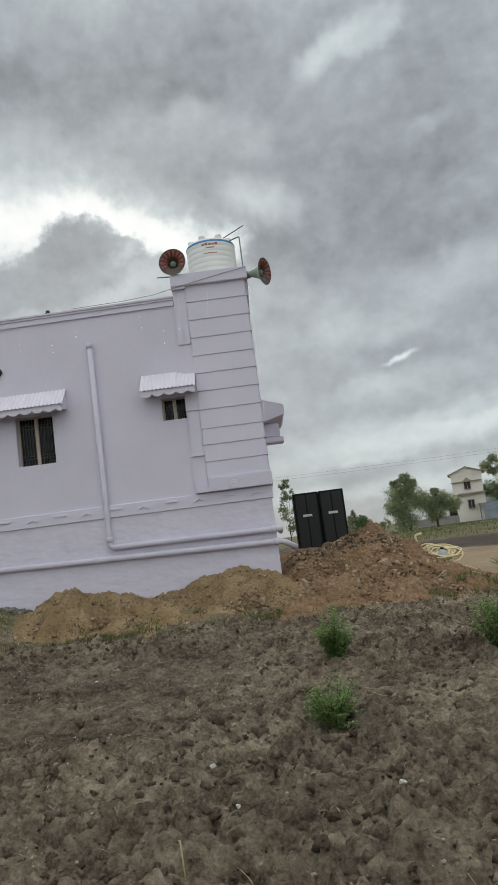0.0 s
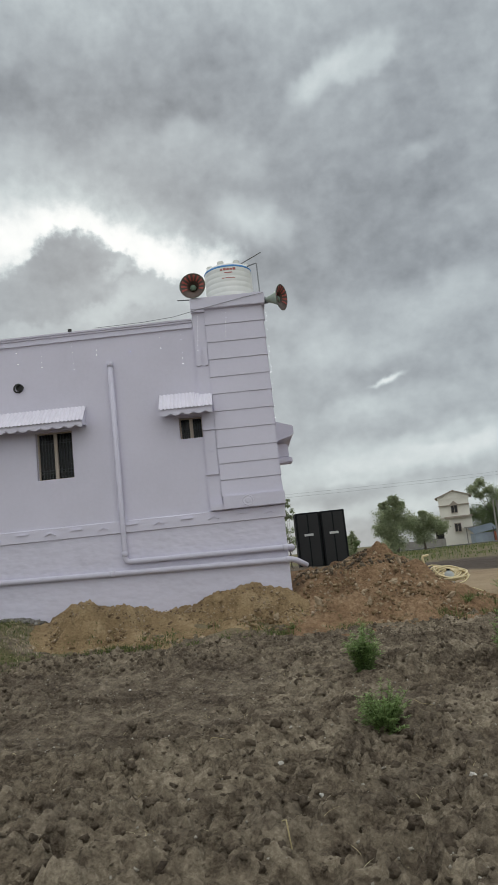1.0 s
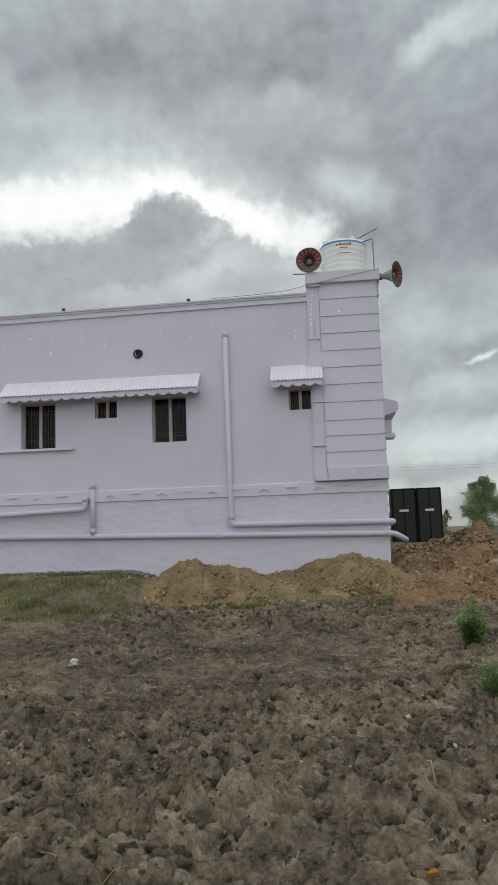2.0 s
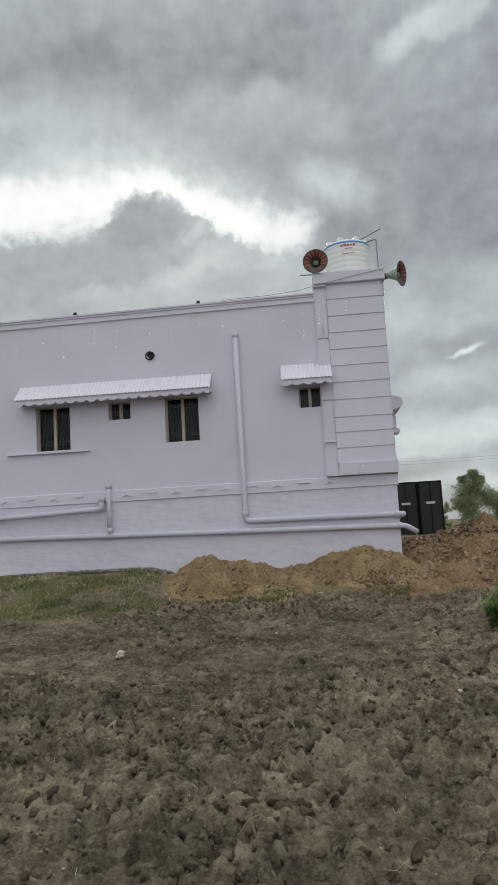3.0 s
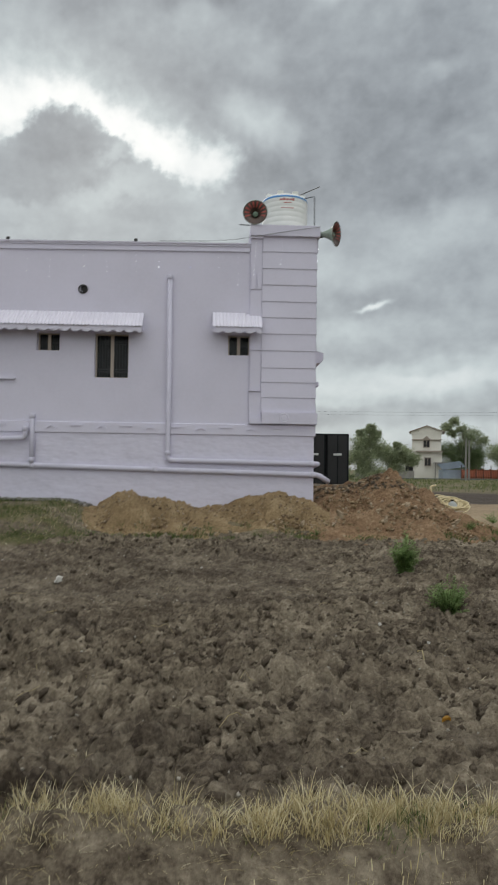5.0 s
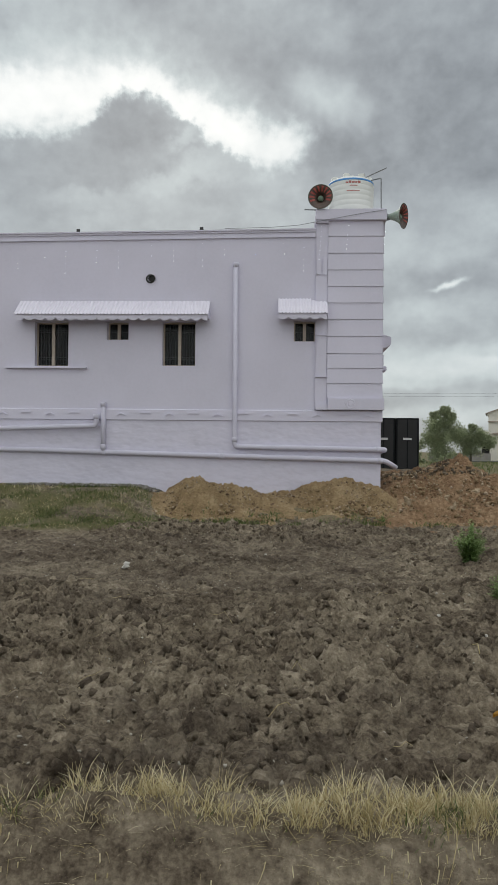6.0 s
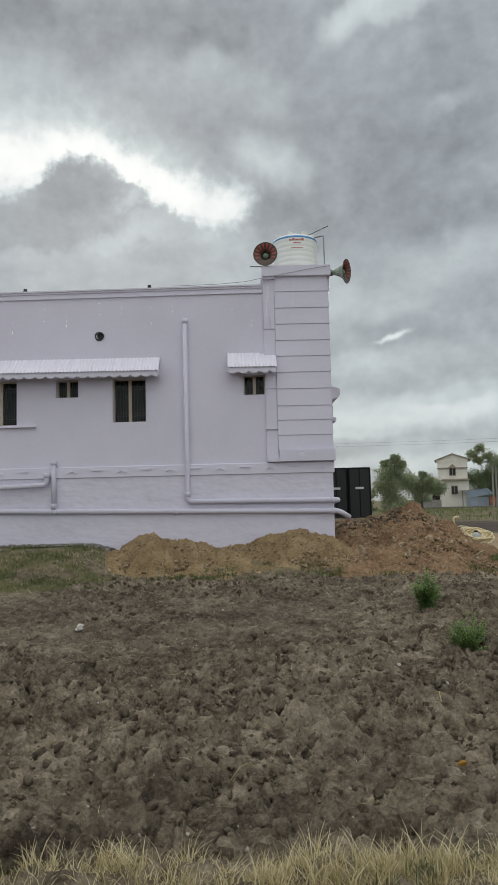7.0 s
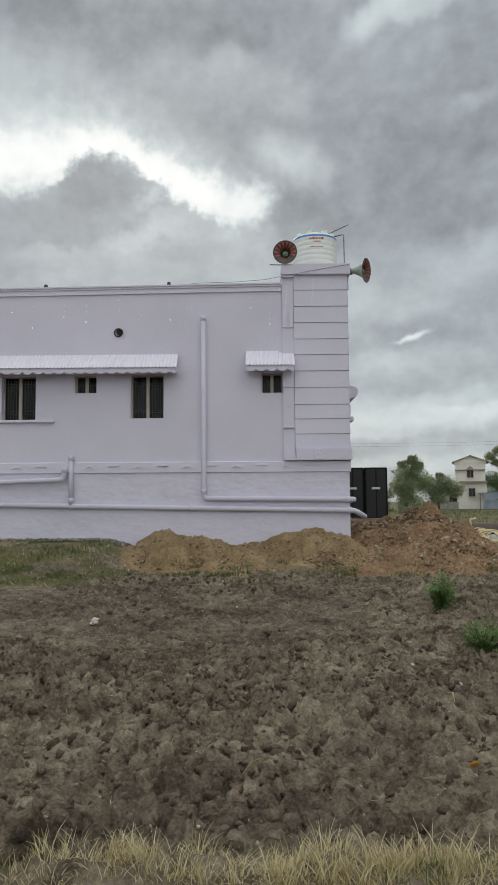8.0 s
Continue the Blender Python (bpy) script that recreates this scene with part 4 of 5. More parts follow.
def horn(place, aim, mount):
    """A re-entrant horn loudspeaker: flared bell, striped inside, driver and bracket."""
    place, d = Vector(place), Vector(aim).normalized()
    ob = thing("horn_loudspeaker", place, "pale green horn loudspeaker with faded red stripes", "loudspeaker", "horns on the roof")
    outer = [(0.035, -0.36), (0.055, -0.32), (0.075, -0.25), (0.105, -0.17), (0.15, -0.09), (0.21, -0.028), (0.262, 0.0), (0.27, 0.006), (0.262, 0.012)]
    part("bell", turned(outer, at=place, axis=d, sides=40), M_HORN, ob, smooth=True)
    inner = [(0.262, 0.010), (0.20, -0.002), (0.135, -0.038), (0.092, -0.095), (0.06, -0.17), (0.0, -0.18)]
    part("bell_inside", turned(inner, at=place, axis=d, sides=40), M_HORNIN, ob, "dark brown horn mouth", smooth=True)
    q = Vector((0, 0, 1)).rotation_difference(d).to_matrix()
    up = q.inverted() @ Vector((0, 0, 1))
    turn0 = math.atan2(up.y, up.x)
    for k in range(10):
        a = turn0 + radians(-112 + k * 25)
        st = bmesh.new()
        rows = []
        for r, h in ((0.235, 0.012), (0.20, 0.004), (0.16, -0.014), (0.125, -0.038)):
            rows.append([st.verts.new(place + q @ Vector((r * math.cos(a + w), r * math.sin(a + w), h))) for w in (-0.10, 0.10)])
        for p, n in zip(rows, rows[1:]):
            st.faces.new((p[0], p[1], n[1], n[0]))
        part("red_stripe", st, M_HORNRED, ob, "faded red painted stripe")
    part("throat", turned([(0.0, -0.035), (0.04, -0.05), (0.062, -0.065), (0.064, -0.085), (0.05, -0.12)], at=place + q @ (up * -0.02), axis=d, sides=24), M_HORNGRN, ob, "green inner throat", smooth=True)
    part("driver", turned([(0.0, -0.47), (0.06, -0.47), (0.075, -0.45), (0.075, -0.37), (0.06, -0.345), (0.03, -0.34)], at=place, axis=d, sides=24), M_STEEL, ob, smooth=True)
    back = place + d * -0.24
    part("bracket", tube([back, (back + Vector(mount)) / 2 + Vector((0, 0, -0.03)), mount], 0.016, 8), M_STEEL, ob)
    return ob


horn((-1.345, -0.17, 6.845), (-0.12, -1.0, 0.02), (-1.30, 0.12, 6.585))
horn((0.42, -0.14, 6.43), (0.9, -0.5, -0.10), (0.06, 0.05, 6.40))
rod = thing("steel_rod", (-1.4, -0.05, 6.60), "thin steel rod lying on the pillar cap", "rod")
part("rod", tube([(-1.68, -0.10, 6.59), (-1.30, 0.0, 6.606), (-0.9, 0.2, 6.606)], 0.012, 6), M_STEEL, rod)

cable = thing("cable", (0.0, -0.16, 6.57), "dark speaker cable sagging across the pillar cap", "cable")
cpts = [(0.06, -0.165, 6.56), (-0.35, -0.168, 6.50), (-0.8, -0.168, 6.42), (-1.3, -0.165, 6.33), (-1.8, -0.10, 6.255), (-2.4, -0.085, 6.215), (-3.4, -0.075, 6.195)]
part("cable_run", tube(cpts, 0.005, 6), M_STEEL, cable)
for x, z in ((-3.905, 6.176), (-6.62, 6.143)):
    lh = thing("lamp_holder", (x, 0.02, z), "small dark lamp holder on the parapet", "lamp holder", "parapet lamp holders")
    part("holder", box((x - 0.036, -0.06, z), (x + 0.036, -0.01, z + 0.062), 0.006), M_WIRE, lh)
    part("holder_base", box((x - 0.045, -0.065, z - 0.004), (x + 0.045, 0.0, z + 0.008), 0.002), M_WIRE, lh)


def light_string(points, drops, label, blue=False):
    """Tiny lamps on a thin wire: points of the wire and the lamps hanging on it."""
    ob = thing("light_string", points[0], label, "string lights", "decorative lights on the house")
    part("wire", tube(points, 0.0012, 4), M_TRIM, ob)
    bulbs = bmesh.new()
    for p, r in drops:
        bmesh.ops.create_icosphere(bulbs, subdivisions=1, radius=r, matrix=Matrix.Translation(p))
    part("bulbs", bulbs, M_BULBB if blue else M_BULB, ob, "glowing lamps")
    return ob


rng = random.Random(5)
for i, x in enumerate(np.arange(-8.0, -1.6, 0.58)):
    x = float(x) + rng.uniform(-0.08, 0.08)
    n = rng.choice((3, 4, 5, 6))
    ztop = 6.02 + (x + 1.44) * 0.0115
    pts = [(x, -0.012, ztop), (x + rng.uniform(-0.03, 0.03), -0.012, ztop - 0.12 * n)]
    drops = [((x + (pts[1][0] - x) * k / n, -0.017, ztop - 0.12 * k + rng.uniform(-0.02, 0.02)), rng.choice((0.004, 0.005, 0.0055))) for k in range(1, n + 1) if rng.random() < 0.5]
    drops.append(((pts[1][0], -0.02, pts[1][2]), 0.0075))
    light_string(pts, drops, "strand of tiny lamps hanging from the parapet", blue=i in (9,))
for x, n, z0 in ((-1.30, 8, 6.30), (-0.72, 6, 6.33)):
    pts = [(x, -0.17 if x > -1 else -0.13, z0), (x - 0.06, -0.13, z0 - 0.1 * n)]
    light_string(pts, [((x - 0.06 * k / n, -0.135, z0 - 0.1 * k), 0.006 if k < n else 0.009) for k in range(1, n + 1)], "strand of tiny lamps hanging on the pillar")
pts = [(0.065, 0.3 + 0.10 * k, 6.3 - 0.2 * k) for k in range(14)]
light_string(pts, [((p[0] + 0.015 + 0.03 * rng.random(), p[1] + 0.1 * rng.random(), p[2] + rng.uniform(-0.1, 0.1)), 0.005) for p in pts for _ in range(3)], "strand of tiny lamps down the side wall")


# ---- beside the house ----
def speaker_cabinet(x0, label):
    ob = thing("speaker_cabinet", (x0, 8.3, 0.55), label, "loudspeaker", "stacked speaker cabinets")
    x1, y0, y1, z0, z1 = x0 + 0.745, 8.15, 8.95, 0.55, 2.49
    part("cabinet_body", box((x0, y0, z0), (x1, y1, z1), 0.015), M_BLACK, ob)
    part("front_grille", box((x0 + 0.05, y0 - 0.02, z0 + 0.06), (x1 - 0.05, y0 + 0.004, z1 - 0.05), 0.008), M_GRILL, ob)
    for xx in (x0 + 0.02, (x0 + x1) / 2 - 0.02, x1 - 0.06):
        part("rail", box((xx, y0 - 0.026, z0 + 0.03), (xx + 0.04, y0 - 0.004, z1 - 0.03), 0.006), M_BLACK, ob)
    part("badge", box(((x0 + x1) / 2 - 0.14, y0 - 0.045, 1.78), ((x0 + x1) / 2 + 0.13, y0 - 0.03, 1.85), 0.004), M_BADGE, ob, "small silver badge")
    return ob


speaker_cabinet(0.735, "tall black speaker cabinet standing on the bare plot")
speaker_cabinet(1.495, "tall black speaker cabinet standing on the bare plot")


def on_heap(x, y):
    return float(max(heap_side(np.array(x), np.array(y)), base_height(np.array(x), np.array(y))))


def hose_coil():
    ob = thing("garden_hose", (2.75, -0.2, 0.75), "tangled cream plastic hose lying on the heap", "hose")
    r = random.Random(12)
    pts = []
    for k in range(230):
        a = k * 0.40
        w = 0.62 + 0.30 * math.sin(k * 0.171) + 0.1 * math.sin(k * 0.53) + r.uniform(-0.02, 0.02)
        x = 3.0 + 0.06 * math.sin(k * 0.07) + 0.40 * w * math.cos(a)
        y = -0.12 + 0.06 * math.sin(k * 0.09) + 0.26 * w * math.sin(a)
        pts.append((x, y, 0.4 * on_heap(x, y) + 0.6 * on_heap(2.95, -0.12) + 0.15 + 0.17 * w * math.sin(a + 0.5) + 0.04 * math.sin(k * 0.61)))
    part("hose_coil", tube(pts, 0.015, 6), M_HOSE, ob, smooth=True)
    part("hose_end", tube(bent([(2.60, 0.02, on_heap(2.60, 0.02)), (2.57, 0.03, on_heap(2.57, 0.03) + 0.22), (2.70, 0.03, on_heap(2.57, 0.03) + 0.24)], 0.04), 0.022, 8), M_HOSE, ob, smooth=True)
    tail = [(3.25 + 0.08 * k, -0.4 - 0.05 * k, on_heap(3.25 + 0.08 * k, -0.4 - 0.05 * k) + 0.05 + 0.02 * math.sin(k * 1.2)) for k in range(4)]
    part("hose_tail", tube(tail, 0.013, 6), M_HOSE, ob, smooth=True)
    zc = on_heap(2.98, -0.2) - 0.05
    can = thing("plastic_can", (2.98, -0.2, zc), "grey plastic can among the hose", "can")
    part("can_body", turned([(0.0, 0.0), (0.09, 0.0), (0.10, 0.02), (0.10, 0.20), (0.07, 0.24), (0.03, 0.26), (0.03, 0.28), (0.0, 0.28)], at=(2.98, -0.2, zc), sides=20), M_PAIL, can, smooth=True)
    part("can_cap", turned([(0.035, 0.27), (0.035, 0.30), (0.0, 0.302)], at=(2.98, -0.2, zc), sides=16), M_BLACK, can)


hose_coil()


# ---- scatter: lumps, clods, stones ----
def rock_mesh(bm, place, size, r, squash=0.75, sub=1):
    m = Matrix.Translation(place) @ Euler((r.uniform(0, 6), r.uniform(0, 6), r.uniform(0, 6))).to_matrix().to_4x4()
    made = bmesh.ops.create_icosphere(bm, subdivisions=sub, radius=1.0, matrix=Matrix.Identity(4))["verts"]
    sx, sy, sz = size * r.uniform(0.7, 1.3), size * r.uniform(0.7, 1.2), size * squash * r.uniform(0.7, 1.2)
    for v in made:
        k = 1 + r.uniform(-0.46, 0.42)
        v.co = m @ Vector((v.co.x * sx * k, v.co.y * sy * k, v.co.z * sz * k))


ROCKS = []
_r = random.Random(3)
for _k in range(22):
    b = bmesh.new()
    rock_mesh(b, (0, 0, 0), 1.0, _r, 0.75, 2 if _k % 2 else 1)
    b.verts.ensure_lookup_table()
    ROCKS.append((np.array([v.co[:] for v in b.verts]), np.array([[v.index for v in f.verts] for f in b.faces])))
    b.free()


def scatter_rocks(name, places, sizes, material, label, category, seed, kind="stuff", sink=0.3):
    """Many stones or clods in one mesh."""
    r = np.random.RandomState(seed)
    vs, fs, n = [], [], 0
    for p, s in zip(places, sizes):
        v, f = ROCKS[r.randint(len(ROCKS))]
        a = r.uniform(0, 6.28)
        c, q = math.cos(a), math.sin(a)
        w = v * s
        vs.append(np.stack([w[:, 0] * c - w[:, 1] * q + p[0], w[:, 0] * q + w[:, 1] * c + p[1], w[:, 2] * 0.8 + p[2] + s * (0.5 - sink)], -1))
        fs.append(f + n)
        n += len(v)
    ob = new(name, mesh_from(name, np.concatenate(vs), np.concatenate(fs), material))
    return tagged(ob, label, category, kind=kind)


def field_spots(n, seed, x0=-7.5, x1=4.8, y0=-13.1, y1=-2.0, bias=1.0):
    r = np.random.RandomState(seed)
    y = y0 + (y1 - y0) * r.rand(n) ** bias
    x = x0 + (x1 - x0) * r.rand(n)
    z = height_at(x, y)
    ok = field_mask(x, y) > 0.5
    return np.stack([x, y, z], -1)[ok], r


p, r = field_spots(24000, 11)
keep = r.rand(len(p)) < 0.35 + 0.65 * ease(-0.5, 0.9, layered(p[:, 0] * 0.9, p[:, 1] * 1.2, 44, 4)) - 0.4 * harrowed(p[:, 0], p[:, 1])
p = p[keep]
scatter_rocks("soil_clods", p, 0.012 + 0.040 * r.rand(len(p)) ** 2.2, M_CLOD, "loose dark clods of ploughed clay", "soil", 12, sink=0.62)
p, r = field_spots(14000, 15)
scatter_rocks("soil_crumbs", p, 0.005 + 0.011 * r.rand(len(p)) ** 2, M_CLOD, "small crumbs of ploughed clay", "soil", 16, sink=0.5)
p, r = field_spots(3600, 13)
scatter_rocks("pale_pebbles", p, 0.003 + 0.010 * r.rand(len(p)) ** 2.5, M_PEBBLE, "small pale pebbles scattered over the field", "pebbles", 14, sink=0.0)


def heap_spots(fn, x0, x1, y0, y1, n, seed, lift=-0.01):
    r = np.random.RandomState(seed)
    x, y = r.uniform(x0, x1, n), r.uniform(y0, y1, n)
    z = fn(x, y)
    ok = z > base_height(x, y) * 0.0 + 0.02
    return np.stack([x, y, np.maximum(z, base_height(x, y)) + lift], -1)[ok], r


p, r = heap_spots(heap_front, -5.0, 0.5, -1.75, -0.65, 1900, 21, -0.03)
k = 1.0 + 1.2 * ease(-0.9, -1.5, p[:, 1])
scatter_rocks("earth_lumps", p, (0.006 + 0.024 * r.rand(len(p)) ** 3) * k, M_LUMP, "ochre lumps rolled down the heap", "soil", 22)
p, r = heap_spots(heap_front, -4.9, 0.7, -1.8, -0.5, 1500, 27, -0.02)
scatter_rocks("earth_chips", p, 0.006 + 0.026 * r.rand(len(p)) ** 3, M_CHIP, "pale stones and dry chips in the dug earth", "stones", 28)
p, r = heap_spots(heap_side, -0.3, 4.0, -2.6, 2.2, 4200, 23, -0.03)
scatter_rocks("rubble_lumps", p, 0.007 + 0.045 * r.rand(len(p)) ** 4, M_LUMP, "brown lumps and stones on the heap", "rubble", 24)
p, r = heap_spots(heap_side, -0.2, 4.0, -2.6, 2.0, 1300, 29, -0.03)
scatter_rocks("rubble_chips", p, 0.006 + 0.036 * r.rand(len(p)) ** 4, M_CHIP, "pale stones and brick chips on the heap", "rubble", 30)
p, r = heap_spots(heap_side, 0.1, 2.6, 0.3, 1.5, 420, 25, -0.035)
scatter_rocks("dark_lumps", p, 0.015 + 0.045 * r.rand(len(p)) ** 2.5, M_CLOD, "dark clay lumps near the top of the heap", "rubble", 26)
_r2 = np.random.RandomState(31)
x, y = _r2.uniform(-8, -4.7, 900), _r2.uniform(-0.55, -0.03, 900)
scatter_rocks("gravel_edge", np.stack([x, y, base_height(x, y) + 0.02], -1), 0.012 + 0.03 * _r2.rand(900) ** 2, M_RUBBLE, "grey gravel along the foot of the wall", "gravel", 32)


def single_stone(name, place, size, material, label, seed, squash=0.7):
    ob = thing(name, place, label, "stone")
    bm = bmesh.new()
    rock_mesh(bm, (place[0], place[1], place[2] + size * 0.35), size, random.Random(seed), squash, 2)
    part("stone", bm, material, ob)


def hz(x, y):
    return float(height_at(x, y)[0])


for i, (x, y, s) in enumerate(((-3.95, -7.15, 0.055), (-0.69, -9.64, 0.018), (-0.505, -10.48, 0.014), (0.265, -10.62, 0.016), (0.52, -9.98, 0.014), (-2.3, -5.6, 0.016), (-5.2, -5.0, 0.018))):
    single_stone("white_stone", (x, y, hz(x, y)), s, M_WHITE, "white broken stone lying on the clods", 40 + i)
for i, (x, y, z, s) in enumerate(((2.05, -0.3, 0.93, 0.085), (1.75, -1.15, 0.62, 0.09), (0.35, -1.45, 0.42, 0.10), (1.2, -1.7, 0.36, 0.07), (2.6, -1.6, 0.3, 0.08), (-0.4, -1.5, 0.25, 0.07))):
    single_stone("field_stone", (x, y, z), s, M_LUMP, "flat brown stone on the earth heap", 60 + i, 0.4)

lf = thing("fallen_leaf", (-0.838, -11.97, hz(-0.838, -11.97) - 0.01), "curled yellow fallen leaf on the soil", "leaf")
bm = bmesh.new()
L = lf.location
strip = []
for k in range(7):
    s = k / 6
    w = 0.017 * math.sin(math.pi * min(1, s * 0.95 + 0.03)) + 0.002
    c = Vector((L.x - 0.028 + 0.056 * s, L.y + 0.02 * s, L.z + 0.02 + 0.010 * math.sin(s * 3) + 0.012))
    strip.append([bm.verts.new(c + Vector((0.3 * w, q * w, 0.02 * abs(q)))) for q in (-1, 0, 1)])
for a, b in zip(strip, strip[1:]):
    for i in range(2):
        bm.faces.new((a[i], b[i], b[i + 1], a[i + 1]))
bmesh.ops.solidify(bm, geom=bm.faces[:], thickness=0.0015)
part("leaf_blade", bm, M_YLEAF, lf)
part("leaf_stalk", tube([(L.x + 0.028, L.y + 0.02, L.z + 0.03), (L.x + 0.045, L.y + 0.035, L.z + 0.005)], 0.0015, 5), M_STRAW, lf)


def stick(pts, r, label="dry pale stalk lying on the clods"):
    ob = thing("dry_stick", pts[0], label, "stick", "dry stalks on the field")
    part("stalk", tube(pts, r, 6, radii=[r * (1 - 0.4 * i / len(pts)) for i in range(len(pts))]), M_STRAW, ob)


def lying(x, y, dx, dy, lift=0.05):
    return [(x + dx * s, y + dy * s, hz(x + dx * s, y + dy * s) + lift + 0.012 * math.sin(5 * s)) for s in (0, 0.33, 0.66, 1.0)]


stick(lying(-0.73, -10.97, 0.05, -0.2, 0.02), 0.004)
rs = random.Random(77)
for x, y in ((-3.28, -11.6), (-1.97, -11.58), (-2.6, -10.4), (-3.6, -9.4), (-1.2, -9.2), (-2.1, -12.2), (0.3, -11.6), (-4.2, -8.3), (-1.5, -12.6), (0.4, -8.6)):
    a = rs.uniform(-0.7, 0.7)
    k = rs.uniform(0.08, 0.24)
    stick(lying(x, y, k * math.cos(a), k * math.sin(a), 0.06), rs.uniform(0.0015, 0.0026))


# ---- grass and weeds ----
def blades(name, roots, heights, material, label, category, seed, width=0.004, lean=0.5, segs=4):
    """Many tapering bent blades in one mesh."""
    r = np.random.RandomState(seed)
    n = len(roots)
    a = r.uniform(0, 6.283, n)
    out = lean * heights * (0.2 + 0.9 * r.rand(n))
    face = r.uniform(0, 6.283, n)
    curl = 1.2 + 1.6 * r.rand(n)
    wd = width * (0.6 + 0.8 * r.rand(n))
    V = np.zeros((n, segs + 1, 2, 3))
    for k in range(segs + 1):
        s = k / segs
        c = roots + np.stack([np.cos(a) * out * s**curl, np.sin(a) * out * s**curl, heights * (s - 0.22 * s**3)], -1)
        w = (wd * (1 - s**1.6) + 0.0004)[:, None] * np.stack([np.cos(face), np.sin(face), 0 * face], -1)
        V[:, k, 0], V[:, k, 1] = c - w, c + w
    base = (np.arange(n) * (segs + 1) * 2)[:, None]
    quad = np.array([[2 * k, 2 * k + 1, 2 * k + 3, 2 * k + 2] for k in range(segs)])
    F = (base[:, :, None] + quad[None]).reshape(-1, 4)
    ob = new(name, mesh_from(name, V.reshape(-1, 3), F, material))
    return tagged(ob, label, category, kind="stuff")


def tufted(n, tufts, seed, x0, x1, y0, y1, spread, hfn):
    r = np.random.RandomState(seed)
    cx, cy = r.uniform(x0, x1, tufts), r.uniform(y0, y1, tufts)
    th = 0.55 + 0.75 * r.rand(tufts)
    k = r.randint(0, tufts, n)
    x, y = cx[k] + r.randn(n) * spread, cy[k] + r.randn(n) * spread * 0.7
    return np.stack([x, y, hfn(x, y) - 0.01], -1), th[k], r


def on_field(x, y):
    return base_height(x, y) - 0.05


roots, th, r = tufted(36000, 900, 401, -5.5, 2.2, -13.31, -13.12, 0.02, on_field)
blades("dry_grass", roots, (0.045 + 0.11 * r.rand(len(roots)) ** 1.3) * th**1.9, M_STRAW, "strip of dry yellow grass on the field bund", "grass", 402, 0.0026, 0.6)
roots, th, r = tufted(9000, 300, 403, -5.5, 2.2, -13.38, -13.12, 0.06, on_field)
blades("short_grass", roots, 0.03 + 0.08 * r.rand(len(roots)), M_STRAW, "short dry grass matted on the bund", "grass", 404, 0.002, 1.5)
roots, th, r = tufted(2600, 70, 405, -5.5, 2.2, -13.33, -13.12, 0.05, on_field)
blades("green_grass", roots, (0.06 + 0.10 * r.rand(len(roots))) * th, M_GRASS, "green blades among the dry grass", "grass", 406, 0.0026, 0.5)
roots, th, r = tufted(9000, 90, 407, -8.2, -4.7, -3.1, -0.35, 0.16, lambda x, y: base_height(x, y))
blades("bank_grass", roots, (0.03 + 0.09 * r.rand(len(roots))) * th, M_GRASS, "short green grass on the earth bank", "grass", 408, 0.0045, 0.9)
roots, th, r = tufted(2200, 60, 409, -8.2, -4.7, -3.2, -0.6, 0.18, lambda x, y: base_height(x, y))
blades("bank_straw", roots, (0.03 + 0.08 * r.rand(len(roots))) * th, M_STRAW, "dry grass on the earth bank", "grass", 410, 0.004, 1.2)
roots, th, r = tufted(3000, 44, 411, -4.7, 1.2, -2.0, -1.25, 0.14, lambda x, y: np.maximum(base_height(x, y), heap_front(x, y)))
blades("green_grass", roots, (0.035 + 0.10 * r.rand(len(roots))) * th, M_GRASS, "green weeds at the foot of the heap", "grass", 412, 0.006, 0.8)
roots, th, r = tufted(900, 14, 413, 2.2, 4.6, -2.4, -1.2, 0.12, lambda x, y: np.maximum(base_height(x, y), heap_side(x, y)))
blades("bank_grass", roots, (0.05 + 0.12 * r.rand(len(roots))) * th, M_GRASS, "dull green grass beside the rubble heap", "grass", 414, 0.005, 0.8)
roots, th, r = tufted(600, 110, 415, -4.5, 1.5, -12.9, -6, 0.03, lambda x, y: height_at(x, y))
blades("stubble", roots, 0.015 + 0.04 * r.rand(len(roots)), M_STRAW, "scattered straw on the ploughed soil", "straw", 416, 0.0016, 1.8)
roots, th, r = tufted(420, 60, 417, -5.0, 1.8, -13.55, -13.25, 0.05, lambda x, y: base_height(x, y) + 0.05)
blades("bare_roots", roots, -0.05 - 0.15 * r.rand(len(roots)), M_STRAW, "pale grass roots hanging down the bund", "roots", 418, 0.002, 1.0)


